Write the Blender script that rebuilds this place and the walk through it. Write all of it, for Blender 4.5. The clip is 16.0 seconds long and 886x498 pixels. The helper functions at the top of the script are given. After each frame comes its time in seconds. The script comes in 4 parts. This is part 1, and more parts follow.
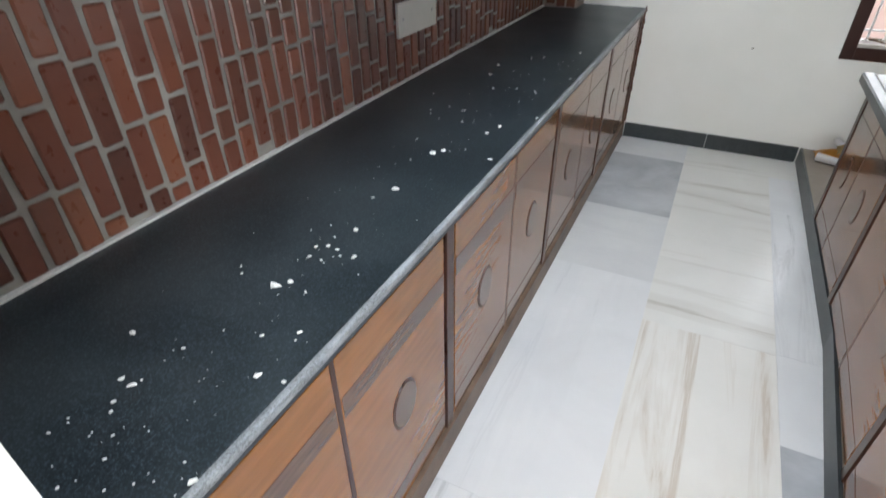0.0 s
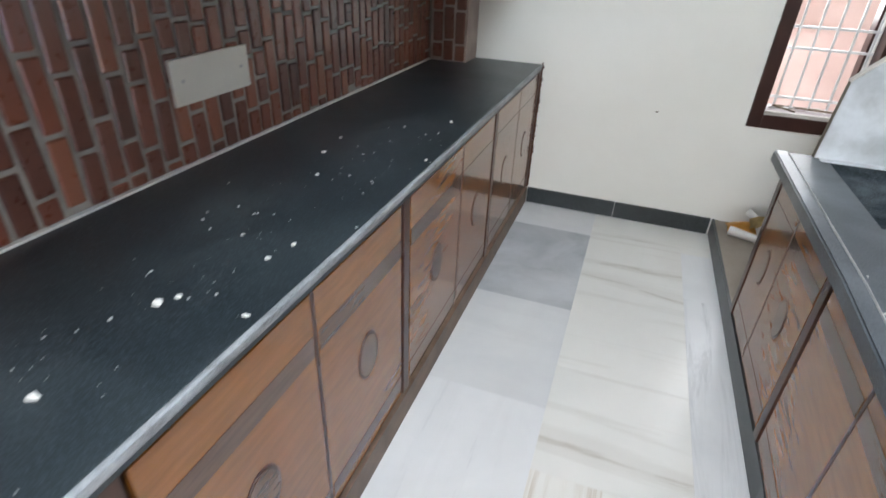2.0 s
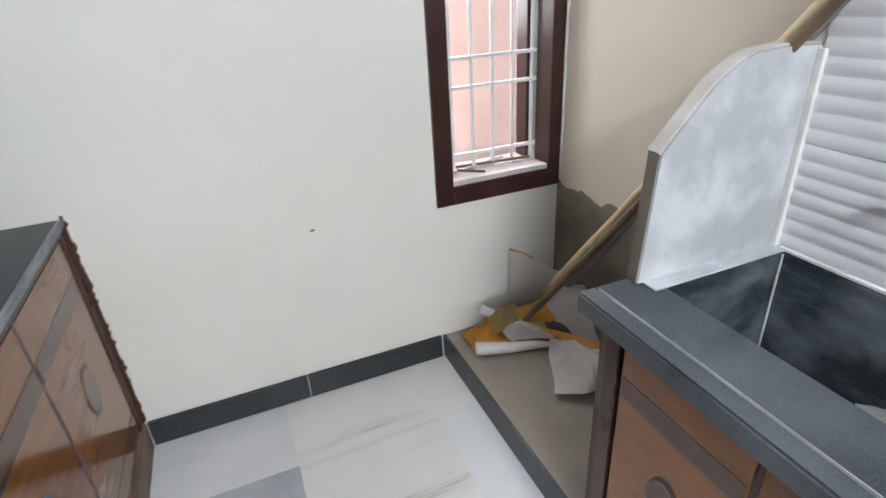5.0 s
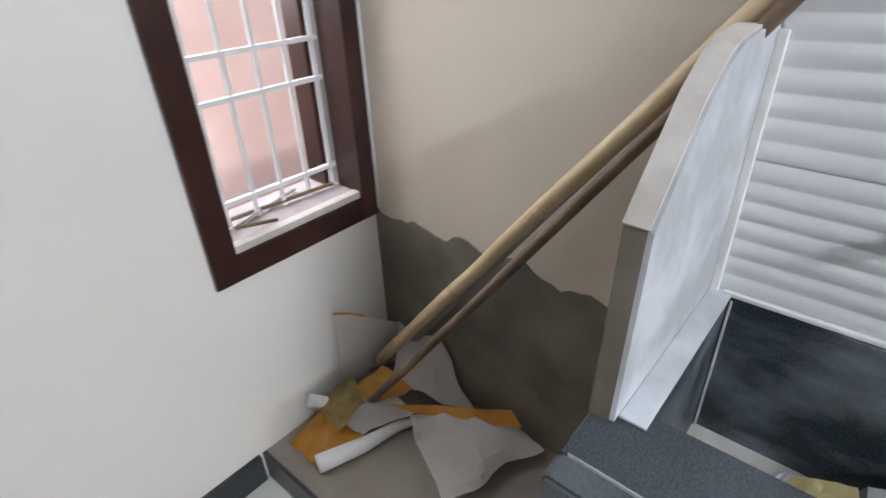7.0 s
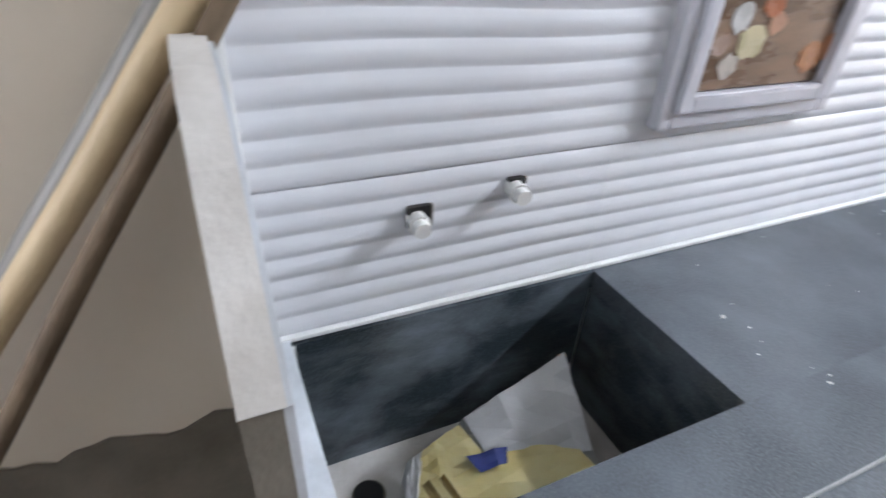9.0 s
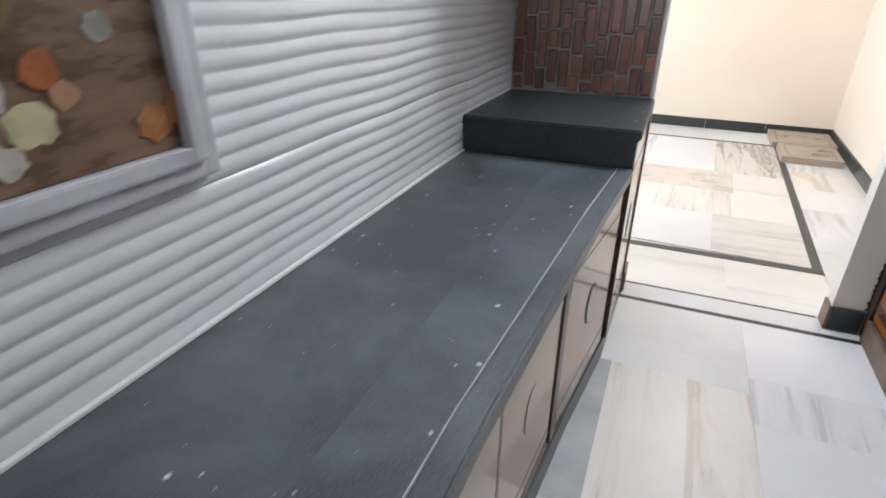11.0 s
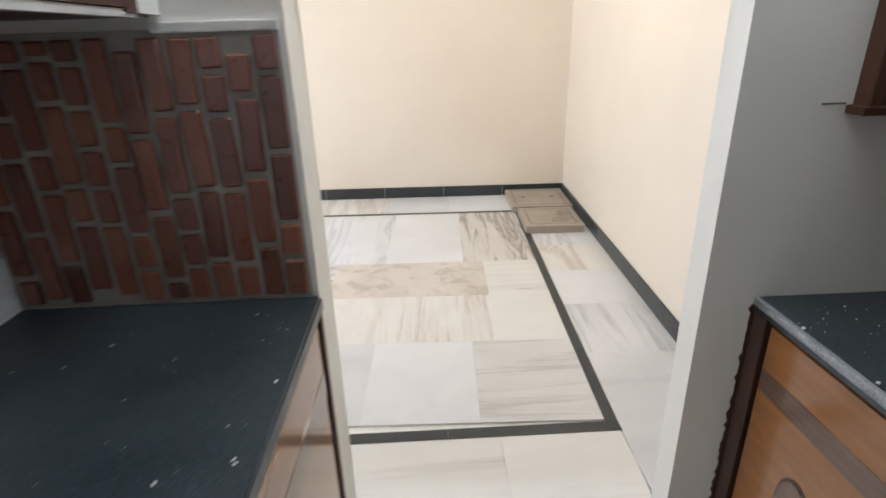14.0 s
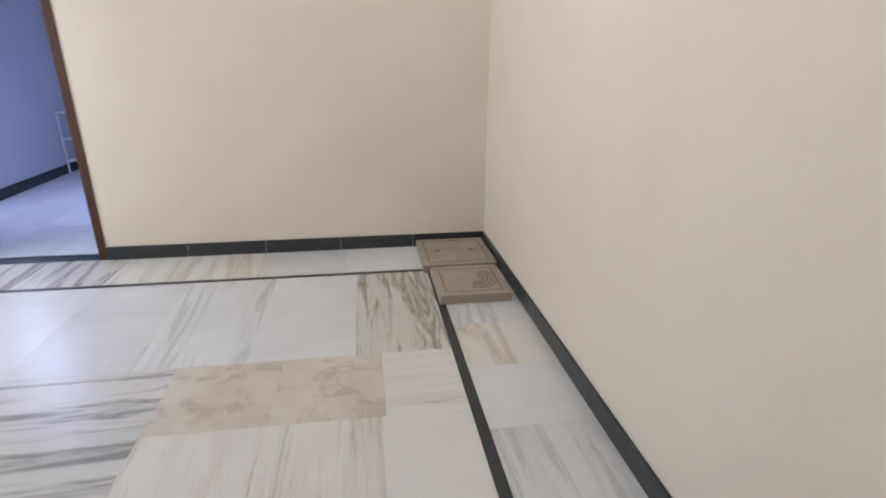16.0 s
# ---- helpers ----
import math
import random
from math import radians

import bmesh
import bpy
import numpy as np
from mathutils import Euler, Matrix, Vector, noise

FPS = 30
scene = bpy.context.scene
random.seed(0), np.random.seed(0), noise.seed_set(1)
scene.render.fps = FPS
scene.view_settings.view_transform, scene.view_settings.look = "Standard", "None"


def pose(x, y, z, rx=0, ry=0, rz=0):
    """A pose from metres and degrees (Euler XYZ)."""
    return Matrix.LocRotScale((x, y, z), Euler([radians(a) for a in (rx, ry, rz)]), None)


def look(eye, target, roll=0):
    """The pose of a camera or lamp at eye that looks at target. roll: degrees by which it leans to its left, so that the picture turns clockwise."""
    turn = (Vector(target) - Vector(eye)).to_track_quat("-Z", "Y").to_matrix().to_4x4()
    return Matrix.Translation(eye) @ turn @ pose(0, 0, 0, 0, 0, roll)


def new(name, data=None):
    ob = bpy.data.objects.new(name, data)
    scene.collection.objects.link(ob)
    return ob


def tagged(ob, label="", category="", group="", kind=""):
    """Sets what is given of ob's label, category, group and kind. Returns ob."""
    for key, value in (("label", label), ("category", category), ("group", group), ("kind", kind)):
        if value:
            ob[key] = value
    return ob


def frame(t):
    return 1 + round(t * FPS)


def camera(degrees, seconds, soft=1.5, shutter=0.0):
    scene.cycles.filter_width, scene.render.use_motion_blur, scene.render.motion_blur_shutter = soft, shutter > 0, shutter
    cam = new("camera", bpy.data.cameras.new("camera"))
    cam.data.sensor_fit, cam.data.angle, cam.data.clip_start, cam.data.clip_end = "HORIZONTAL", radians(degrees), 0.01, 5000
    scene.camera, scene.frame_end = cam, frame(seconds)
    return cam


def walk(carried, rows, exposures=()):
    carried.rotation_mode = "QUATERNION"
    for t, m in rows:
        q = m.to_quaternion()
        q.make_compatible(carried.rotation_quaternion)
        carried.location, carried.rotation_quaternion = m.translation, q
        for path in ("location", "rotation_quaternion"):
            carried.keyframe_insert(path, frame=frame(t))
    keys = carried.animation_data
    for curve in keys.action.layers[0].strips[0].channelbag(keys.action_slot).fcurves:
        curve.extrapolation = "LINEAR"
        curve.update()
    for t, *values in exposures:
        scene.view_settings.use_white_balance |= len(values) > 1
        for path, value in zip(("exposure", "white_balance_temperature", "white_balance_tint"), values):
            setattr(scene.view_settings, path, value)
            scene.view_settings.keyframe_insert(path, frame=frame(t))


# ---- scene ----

cam = camera(80.0, 16.0, soft=1.5, shutter=0.4)
PATH = [
    (0, (0.452, -3.878, 1.484), (-0.287, -2.394, 0.365), -0.6),
    (0.5, (0.423, -3.846, 1.428), (-0.251, -2.44, 0.175), 1.7),
    (1, (0.431, -3.693, 1.384), (-0.177, -2.267, 0.121), 2.5),
    (1.5, (0.478, -3.434, 1.389), (-0.1, -1.877, 0.274), 2.8),
    (2, (0.52, -3.177, 1.439), (-0.036, -1.537, 0.438), 2.6),
    (2.5, (0.501, -2.933, 1.469), (0.037, -1.217, 0.552), -1.0),
    (3, (0.459, -2.637, 1.461), (0.238, -0.86, 0.57), -1.3),
    (3.5, (0.45, -2.369, 1.444), (0.546, -0.573, 0.569), -3.2),
    (4, (0.478, -2.139, 1.399), (0.778, -0.373, 0.511), -3.2),
    (4.2, (0.479, -2.032, 1.381), (0.852, -0.27, 0.511), -2.9),
    (6.3, (0.542, -1.281, 1.414), (1.6, 0.117, 0.45), -1.7),
    (6.5, (0.588, -1.233, 1.369), (1.714, 0.124, 0.424), -0.8),
    (7, (0.704, -1.088, 1.359), (1.992, 0.055, 0.343), -2.3),
    (7.5, (0.791, -0.973, 1.348), (2.279, -0.135, 0.308), 0.0),
    (8, (0.893, -0.922, 1.343), (2.493, -0.541, 0.206), 0.1),
    (8.5, (0.937, -0.948, 1.348), (2.56, -1.076, 0.187), 0.2),
    (9, (0.973, -0.912, 1.356), (2.484, -1.649, 0.274), 3.5),
    (9.5, (0.981, -0.937, 1.335), (2.305, -2.041, 0.32), 2.9),
    (10, (0.962, -1.034, 1.314), (2.049, -2.391, 0.326), 3.1),
    (10.2, (0.963, -1.073, 1.288), (1.927, -2.534, 0.32), 2.7),
    (12.3, (0.765, -2.065, 1.495), (1.264, -3.835, 0.709), -1.7),
    (12.5, (0.786, -2.165, 1.501), (1.201, -3.974, 0.756), -1.8),
    (13, (0.819, -2.371, 1.498), (1.036, -4.225, 0.781), -2.5),
    (13.5, (0.812, -2.545, 1.47), (0.859, -4.403, 0.732), -1.6),
    (14, (0.751, -2.758, 1.439), (0.69, -4.611, 0.689), -1.7),
    (14.5, (0.659, -3.033, 1.443), (0.379, -4.868, 0.697), 0.2),
    (15, (0.618, -3.217, 1.377), (0.317, -5.052, 0.632), 1.0),
    (15.5, (0.54, -3.459, 1.42), (0.286, -5.294, 0.667), 0.7),
    (16, (0.506, -3.694, 1.431), (0.157, -5.539, 0.743), 0.3),
]
walk(cam, [(t, look(e, g, r)) for t, e, g, r in PATH], [(0, -0.07, 6500, 10.0), (1.5, 0.04, 6500, 10.0), (2.5, 0.23, 6500, 10.0), (3.0, 0.30, 6500, 10.0), (3.5, 0.22, 6500, 10.2), (4.0, 0.2, 6500, 10.6), (6.5, 0.15, 6458, 13.5), (7.5, 0.06, 6400, 14.0), (8.5, 0.28, 6300, 14.5), (9.0, 0.33, 6250, 15.0), (9.5, 0.15, 6271, 15.0), (10.0, -0.1, 6292, 15.0), (10.2, -0.2, 6300, 14.5), (11.0, -0.5, 6490, 13.0), (12.3, -0.9, 6750, 11.5), (13.5, -1.0, 6720, 11.5), (14.5, -0.98, 6600, 11.5), (15.0, -1.15, 6600, 12.0), (15.5, -1.42, 6525, 12.5), (16.0, -1.65, 6450, 13.0)])

# ---- world and light ----
world = bpy.data.worlds.new("world")
scene.world = world
world.use_nodes = True
wn = world.node_tree
sky = wn.nodes.new("ShaderNodeTexSky")
sky.sky_type = 'NISHITA'
sky.sun_disc = False
sky.sun_elevation, sky.sun_rotation = radians(55), radians(150)
wn.links.new(sky.outputs[0], wn.nodes["Background"].inputs[0])
wn.nodes["Background"].inputs[1].default_value = 0.12


def lamp(name, kind, m, energy, colour, size=1.0, size_y=None, angle=0.01):
    d = bpy.data.lights.new(name, kind)
    d.energy, d.color = energy, colour
    if kind == 'AREA':
        d.shape, d.size, d.size_y = 'RECTANGLE', size, size_y or size
    elif kind == 'SUN':
        d.angle = angle
    else:
        d.shadow_soft_size = size
    ob = new(name, d)
    ob.matrix_world = m
    return ob


lamp("sun", 'SUN', look((0, 0, 10), (1.6, 3.6, 0)), 3.0, (1, 0.95, 0.88))
lamp("kitchen_window_sky", 'AREA', look((1.38, 0.62, 1.6), (1.35, -1.0, 0.2)), 26, (0.9, 0.95, 1), 0.6, 1.2)
lamp("tube_light_lamp", 'AREA', look((0.55, -3.68, 2.62), (0.55, -0.6, 0.9)), 62, (0.84, 0.92, 1), 0.9, 0.05)
lamp("hall_bulb", 'POINT', Matrix.Translation((0.30, -5.7, 2.55)), 54, (1, 0.92, 0.80), 0.06)
# Added fill for the hall; no window is known on this side.
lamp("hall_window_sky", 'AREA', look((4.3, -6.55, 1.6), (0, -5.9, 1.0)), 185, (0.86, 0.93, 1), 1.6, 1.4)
lamp("bedroom_window_sky", 'AREA', look((3.92, -9.2, 1.6), (2.0, -9.2, 0.6)), 180, (0.47, 0.57, 1), 0.8, 1.2)


# ---- materials ----
def nodes_of(name):
    m = bpy.data.materials.new(name)
    m.use_nodes = True
    t = m.node_tree
    return m, t, t.nodes["Principled BSDF"]


def place(t, scale=(1, 1, 1), shift=True):
    """World position, stretched, and shifted at random from object to object."""
    g = t.nodes.new("ShaderNodeNewGeometry")
    mul = t.nodes.new("ShaderNodeVectorMath")
    mul.operation = 'MULTIPLY'
    t.links.new(g.outputs["Position"], mul.inputs[0])
    mul.inputs[1].default_value = scale
    if not shift:
        return mul.outputs[0]
    info = t.nodes.new("ShaderNodeObjectInfo")
    far = t.nodes.new("ShaderNodeVectorMath")
    far.operation = 'SCALE'
    far.inputs[0].default_value = (37.0, 19.0, 53.0)
    t.links.new(info.outputs["Random"], far.inputs["Scale"])
    add = t.nodes.new("ShaderNodeVectorMath")
    t.links.new(mul.outputs[0], add.inputs[0])
    t.links.new(far.outputs[0], add.inputs[1])
    return add.outputs[0]


def grain(t, vec, scale, detail=4.0, rough=0.55, distort=0.0):
    n = t.nodes.new("ShaderNodeTexNoise")
    t.links.new(vec, n.inputs["Vector"])
    n.inputs["Scale"].default_value, n.inputs["Detail"].default_value = scale, detail
    n.inputs["Roughness"].default_value, n.inputs["Distortion"].default_value = rough, distort
    return n.outputs[0]


def ramp(t, fac, stops):
    r = t.nodes.new("ShaderNodeValToRGB")
    t.links.new(fac, r.inputs[0])
    e = r.color_ramp.elements
    while len(e) < len(stops):
        e.new(0.5)
    for el, (p, c) in zip(e, stops):
        el.position, el.color = p, (*c, 1)
    return r.outputs[0]


def mix(t, fac, a, b, blend='MIX'):
    n = t.nodes.new("ShaderNodeMix")
    n.data_type, n.blend_type = 'RGBA', blend
    for sock, v in ((n.inputs[0], fac), (n.inputs[6], a), (n.inputs[7], b)):
        if isinstance(v, (int, float)):
            sock.default_value = v
        elif isinstance(v, tuple):
            sock.default_value = (*v, 1)
        else:
            t.links.new(v, sock)
    return n.outputs[2]


def bump(t, bsdf, height, strength, distance=0.002):
    b = t.nodes.new("ShaderNodeBump")
    t.links.new(height, b.inputs["Height"])
    b.inputs["Strength"].default_value, b.inputs["Distance"].default_value = strength, distance
    t.links.new(b.outputs[0], bsdf.inputs["Normal"])


def rough_range(t, bsdf, fac, lo, hi):
    m = t.nodes.new("ShaderNodeMapRange")
    t.links.new(fac, m.inputs[0])
    m.inputs[3].default_value, m.inputs[4].default_value = lo, hi
    t.links.new(m.outputs[0], bsdf.inputs["Roughness"])


def surface(name, dark, light, scale=4.0, fine=90.0, rough=(0.5, 0.7), relief=0.15, stretch=(1, 1, 1), metal=0.0, spread=(0.35, 0.65)):
    """A plain surface that varies slowly and finely between two colours."""
    m, t, b = nodes_of(name)
    v = place(t, stretch)
    slow, quick = grain(t, v, scale, 4), grain(t, v, fine, 3)
    c = ramp(t, slow, [(spread[0], dark), (spread[1], light)])
    c = mix(t, 0.25, c, mix(t, quick, dark, light))
    t.links.new(c, b.inputs["Base Color"])
    rough_range(t, b, slow, *rough)
    bump(t, b, quick, relief)
    b.inputs["Metallic"].default_value = metal
    return m


def varnish(m, weight=0.3, rough=0.05):
    b = m.node_tree.nodes["Principled BSDF"]
    b.inputs["Coat Weight"].default_value, b.inputs["Coat Roughness"].default_value, b.inputs["Coat IOR"].default_value = weight, rough, 1.6
    return m


def granite(name, base, fleck, rough, dust=0.0, dust_c=(0.13, 0.155, 0.165), brush=(1, 1, 1)):
    m, t, b = nodes_of(name)
    v = place(t, shift=False)
    sp = grain(t, v, 260, 2, 0.7)
    c = ramp(t, sp, [(0.30, tuple(0.45 * q for q in base)), (0.52, base), (0.72, fleck)])
    cloud = grain(t, v, 2.3, 5, 0.6, 0.6)
    if dust:
        smear = grain(t, place(t, brush), 3.1, 5, 0.6, 0.25)
        d = ramp(t, smear, [(0.42, (0, 0, 0)), (0.75, (dust, dust, dust))])
        c = mix(t, d, c, dust_c)
    t.links.new(c, b.inputs["Base Color"])
    rough_range(t, b, cloud, rough[0], rough[1])
    bump(t, b, grain(t, v, 40, 3), 0.003)
    return m


def marble(name, base, cloud_c, vein_c, along, freq=1.0, veins=0.5, rough=0.24, sharp=False):
    """Polished banded marble, its bands running along x or y."""
    m, t, b = nodes_of(name)
    st = {'x': (0.7, 9, 4), 'y': (9, 0.7, 4), 'n': (2, 2.4, 2)}[along]
    v = place(t, tuple(q * freq for q in st))
    bands = grain(t, v, 1.0, 8 if sharp else 6, 0.66 if sharp else 0.6, 0.9 if sharp else 0.7)
    cloud = grain(t, place(t, (2.2, 2.2, 2.2)), 1.0, 5, 0.6, 0.5)
    c = ramp(t, cloud, [(0.32, base), (0.68, cloud_c)])
    if sharp:
        stops = [(0.48, 0), (0.55, 0.35), (0.60, 1), (0.66, 0.25), (0.72, 0.7)]
    else:
        stops = [(0.53, 0), (0.585, 0.25), (0.635, 0.25), (0.66, 1), (0.685, 0.2)]
    f = ramp(t, bands, [(p, (veins * q,) * 3) for p, q in stops])
    c = mix(t, f, c, vein_c)
    t.links.new(c, b.inputs["Base Color"])
    rough_range(t, b, cloud, rough, rough + 0.14)
    b.inputs["Specular IOR Level"].default_value = 0.4
    return m


M = {}
M["cream"] = surface("cream_wall_paint", (0.75, 0.74, 0.69), (0.82, 0.81, 0.77), 1.4, 60, (0.55, 0.7), 0.06)
M["hall"] = surface("warm_cream_wall_paint", (0.78, 0.70, 0.605), (0.83, 0.755, 0.665), 1.2, 60, (0.5, 0.65), 0.06)
M["white"] = surface("white_distemper", (0.78, 0.78, 0.77), (0.85, 0.85, 0.84), 2, 80, (0.6, 0.75), 0.1)
M["bluewhite"] = surface("pale_blue_paint", (0.66, 0.69, 0.80), (0.72, 0.75, 0.85), 2, 80, (0.5, 0.7), 0.06)
# East wall tone, duller and more beige than the cream walls.
M["nook"] = surface("dull_beige_nook_wall", (0.62, 0.55, 0.45), (0.71, 0.635, 0.53), 1.4, 60, (0.6, 0.75), 0.1)
M["dirtywhite"] = surface("dirty_white_plaster", (0.42, 0.39, 0.35), (0.66, 0.63, 0.59), 9, 120, (0.7, 0.9), 0.4)
M["granite"] = granite("dusty_black_granite", (0.017, 0.0245, 0.030), (0.056, 0.077, 0.092), (0.24, 0.42), 0.28, (0.095, 0.120, 0.132))
M["granite"].node_tree.nodes["Principled BSDF"].inputs["Specular IOR Level"].default_value = 0.48
M["granite_sink"] = granite("grey_dust_filmed_granite", (0.055, 0.066, 0.078), (0.098, 0.113, 0.128), (0.28, 0.5), 0.6, (0.19, 0.215, 0.24))
M["granite_edge"] = granite("chalky_granite_edge", (0.22, 0.235, 0.25), (0.30, 0.315, 0.33), (0.4, 0.65), 0.7, (0.50, 0.53, 0.56), (12, 3, 12))
M["skirt"] = granite("black_granite_skirting", (0.022, 0.028, 0.032), (0.07, 0.08, 0.085), (0.25, 0.4), 0.15)
M["sinkstone"] = granite("chalk_smeared_black_stone", (0.022, 0.032, 0.040), (0.07, 0.09, 0.105), (0.25, 0.55), 0.5, (0.34, 0.39, 0.44), (1.6, 1.6, 3.2))
M["wood"] = surface("varnished_brown_laminate", (0.215, 0.078, 0.016), (0.285, 0.108, 0.025), 2.5, 30, (0.10, 0.2), 0.02, (3, 3, 22))
M["band"] = surface("dark_veneer_band", (0.085, 0.042, 0.026), (0.13, 0.068, 0.042), 5, 60, (0.12, 0.22), 0.02, (3, 2, 20))
M["stile"] = surface("dark_brown_stained_wood", (0.035, 0.014, 0.009), (0.075, 0.030, 0.018), 6, 80, (0.2, 0.4), 0.08, (6, 6, 1))
M["frame"] = surface("dark_brown_enamel_paint", (0.030, 0.012, 0.010), (0.055, 0.022, 0.018), 6, 80, (0.25, 0.4), 0.08)
M["doorwood"] = surface("reddish_brown_door_paint", (0.050, 0.018, 0.009), (0.088, 0.033, 0.016), 6, 60, (0.5, 0.7), 0.06, (6, 6, 1))
M["plinthwood"] = surface("worn_brown_plinth", (0.10, 0.062, 0.042), (0.22, 0.155, 0.115), 9, 120, (0.4, 0.6), 0.15)
M["mortar"] = surface("grey_mortar", (0.26, 0.25, 0.225), (0.42, 0.40, 0.36), 12, 160, (0.3, 0.5), 0.3)
M["cement"] = surface("bare_cement_plaster", (0.105, 0.092, 0.070), (0.225, 0.198, 0.158), 5, 110, (0.75, 0.95), 0.5)
M["cementtop"] = surface("smooth_cement_ledge", (0.22, 0.185, 0.155), (0.32, 0.28, 0.24), 4, 110, (0.6, 0.85), 0.3)
M["putty"] = surface("patchy_white_putty", (0.42, 0.44, 0.455), (0.68, 0.71, 0.745), 6, 70, (0.5, 0.85), 0.5, spread=(0.40, 0.60))
M["grout"] = surface("white_cement_joint", (0.72, 0.72, 0.70), (0.84, 0.84, 0.82), 20, 200, (0.7, 0.9), 0.4)
M["walltile"] = surface("white_ceramic_wall_tile", (0.70, 0.71, 0.735), (0.78, 0.79, 0.81), 3, 40, (0.16, 0.3), 0.02)
M["frametile"] = surface("grey_ceramic_border", (0.44, 0.44, 0.48), (0.62, 0.62, 0.66), 6, 60, (0.15, 0.3), 0.03)
M["sillstone"] = surface("dusty_pinkish_sill", (0.30, 0.25, 0.25), (0.46, 0.40, 0.40), 14, 120, (0.6, 0.85), 0.3)
M["greyplaster"] = surface("grey_unpainted_plaster", (0.27, 0.265, 0.25), (0.46, 0.455, 0.44), 7, 120, (0.7, 0.9), 0.5)
M["pinkplaster"] = surface("pinkish_grey_plaster", (0.30, 0.235, 0.205), (0.46, 0.38, 0.34), 7, 120, (0.7, 0.9), 0.5)
M["plaster"] = surface("rough_white_plaster_edge", (0.45, 0.45, 0.45), (0.72, 0.72, 0.71), 8, 120, (0.7, 0.9), 0.5)
# Beige darkened: the shade on the backlit upper doors is in the colour.
M["beige"] = surface("shade_toned_beige_laminate", (0.30, 0.265, 0.215), (0.38, 0.34, 0.285), 3, 60, (0.25, 0.4), 0.03)
M["plate"] = surface("ivory_switch_plate", (0.68, 0.66, 0.58), (0.76, 0.74, 0.66), 6, 60, (0.3, 0.45), 0.03)
M["pinkwall"] = surface("pink_painted_outer_wall", (0.58, 0.41, 0.37), (0.68, 0.51, 0.47), 3, 90, (0.7, 0.9), 0.3)
M["whitesteel"] = surface("white_enamelled_steel", (0.74, 0.74, 0.74), (0.84, 0.84, 0.84), 12, 90, (0.3, 0.45), 0.05)
M["bamboo"] = surface("weathered_bamboo", (0.46, 0.34, 0.19), (0.64, 0.51, 0.32), 4, 60, (0.4, 0.6), 0.2, (8, 2, 2))
M["oldwood"] = surface("dark_old_wood_pole", (0.07, 0.046, 0.026), (0.22, 0.155, 0.095), 7, 80, (0.6, 0.85), 0.4)
M["pipe"] = surface("grey_plastic_pipe", (0.22, 0.215, 0.20), (0.30, 0.295, 0.28), 5, 60, (0.35, 0.5), 0.05)
M["sack"] = surface("white_woven_sack", (0.80, 0.75, 0.71), (0.88, 0.85, 0.82), 5, 220, (0.6, 0.8), 0.08)
M["orange"] = surface("orange_printed_plastic", (0.66, 0.27, 0.02), (0.82, 0.46, 0.10), 9, 120, (0.35, 0.5), 0.15)
M["yellow"] = surface("yellow_printed_sack", (0.80, 0.66, 0.26), (0.88, 0.79, 0.46), 9, 120, (0.5, 0.7), 0.15)
M["ochre"] = surface("brown_printed_ink", (0.40, 0.28, 0.10), (0.56, 0.42, 0.18), 40, 120, (0.5, 0.7), 0.1)
M["paper"] = surface("pale_grey_paper_sack", (0.76, 0.75, 0.74), (0.86, 0.85, 0.84), 6, 150, (0.6, 0.8), 0.15)
M["blueink"] = surface("dark_blue_ink", (0.05, 0.07, 0.26), (0.08, 0.10, 0.34), 9, 120, (0.5, 0.7), 0.05)
M["black"] = surface("black_void", (0.008, 0.008, 0.008), (0.016, 0.015, 0.014), 9, 120, (0.5, 0.7), 0.05)
M["steel"] = surface("dull_galvanised_steel", (0.45, 0.45, 0.44), (0.6, 0.6, 0.58), 9, 120, (0.3, 0.5), 0.1, metal=0.9)
M["chip"] = surface("white_lime_chips", (0.70, 0.69, 0.66), (0.84, 0.83, 0.80), 60, 400, (0.7, 0.9), 0.3)
M["conc"] = surface("sandy_concrete_slab", (0.33, 0.28, 0.23), (0.42, 0.365, 0.31), 6, 130, (0.7, 0.9), 0.3)
M["concline"] = surface("dark_groove", (0.13, 0.11, 0.09), (0.18, 0.155, 0.13), 6, 130, (0.7, 0.9), 0.3)
M["ceil"] = surface("white_ceiling_paint", (0.78, 0.78, 0.76), (0.84, 0.84, 0.82), 2, 80, (0.7, 0.85), 0.1)
M["ground"] = surface("dusty_ground", (0.20, 0.17, 0.14), (0.30, 0.26, 0.22), 3, 60, (0.8, 0.95), 0.3)
M["m_white"] = marble("white_marble", (0.66, 0.67, 0.69), (0.74, 0.75, 0.77), (0.52, 0.53, 0.56), 'y', 0.6, 0.35)
M["m_grey"] = marble("grey_marble", (0.29, 0.31, 0.34), (0.54, 0.56, 0.59), (0.30, 0.32, 0.35), 'n', 1.2, 0.5)
M["m_pale"] = marble("pale_grey_marble", (0.60, 0.61, 0.63), (0.69, 0.70, 0.71), (0.48, 0.49, 0.51), 'x', 0.8, 0.45)
M["m_cream_x"] = marble("cream_marble_cross_veined", (0.69, 0.685, 0.665), (0.75, 0.745, 0.725), (0.34, 0.30, 0.25), 'x', 0.8, 0.6)
M["m_cream_y"] = marble("cream_marble_striped", (0.68, 0.67, 0.645), (0.75, 0.74, 0.715), (0.47, 0.39, 0.31), 'y', 0.9, 0.65, sharp=True)
M["m_brown"] = marble("brown_clouded_marble", (0.56, 0.51, 0.455), (0.67, 0.63, 0.58), (0.34, 0.29, 0.24), 'n', 2.6, 0.55, sharp=True)
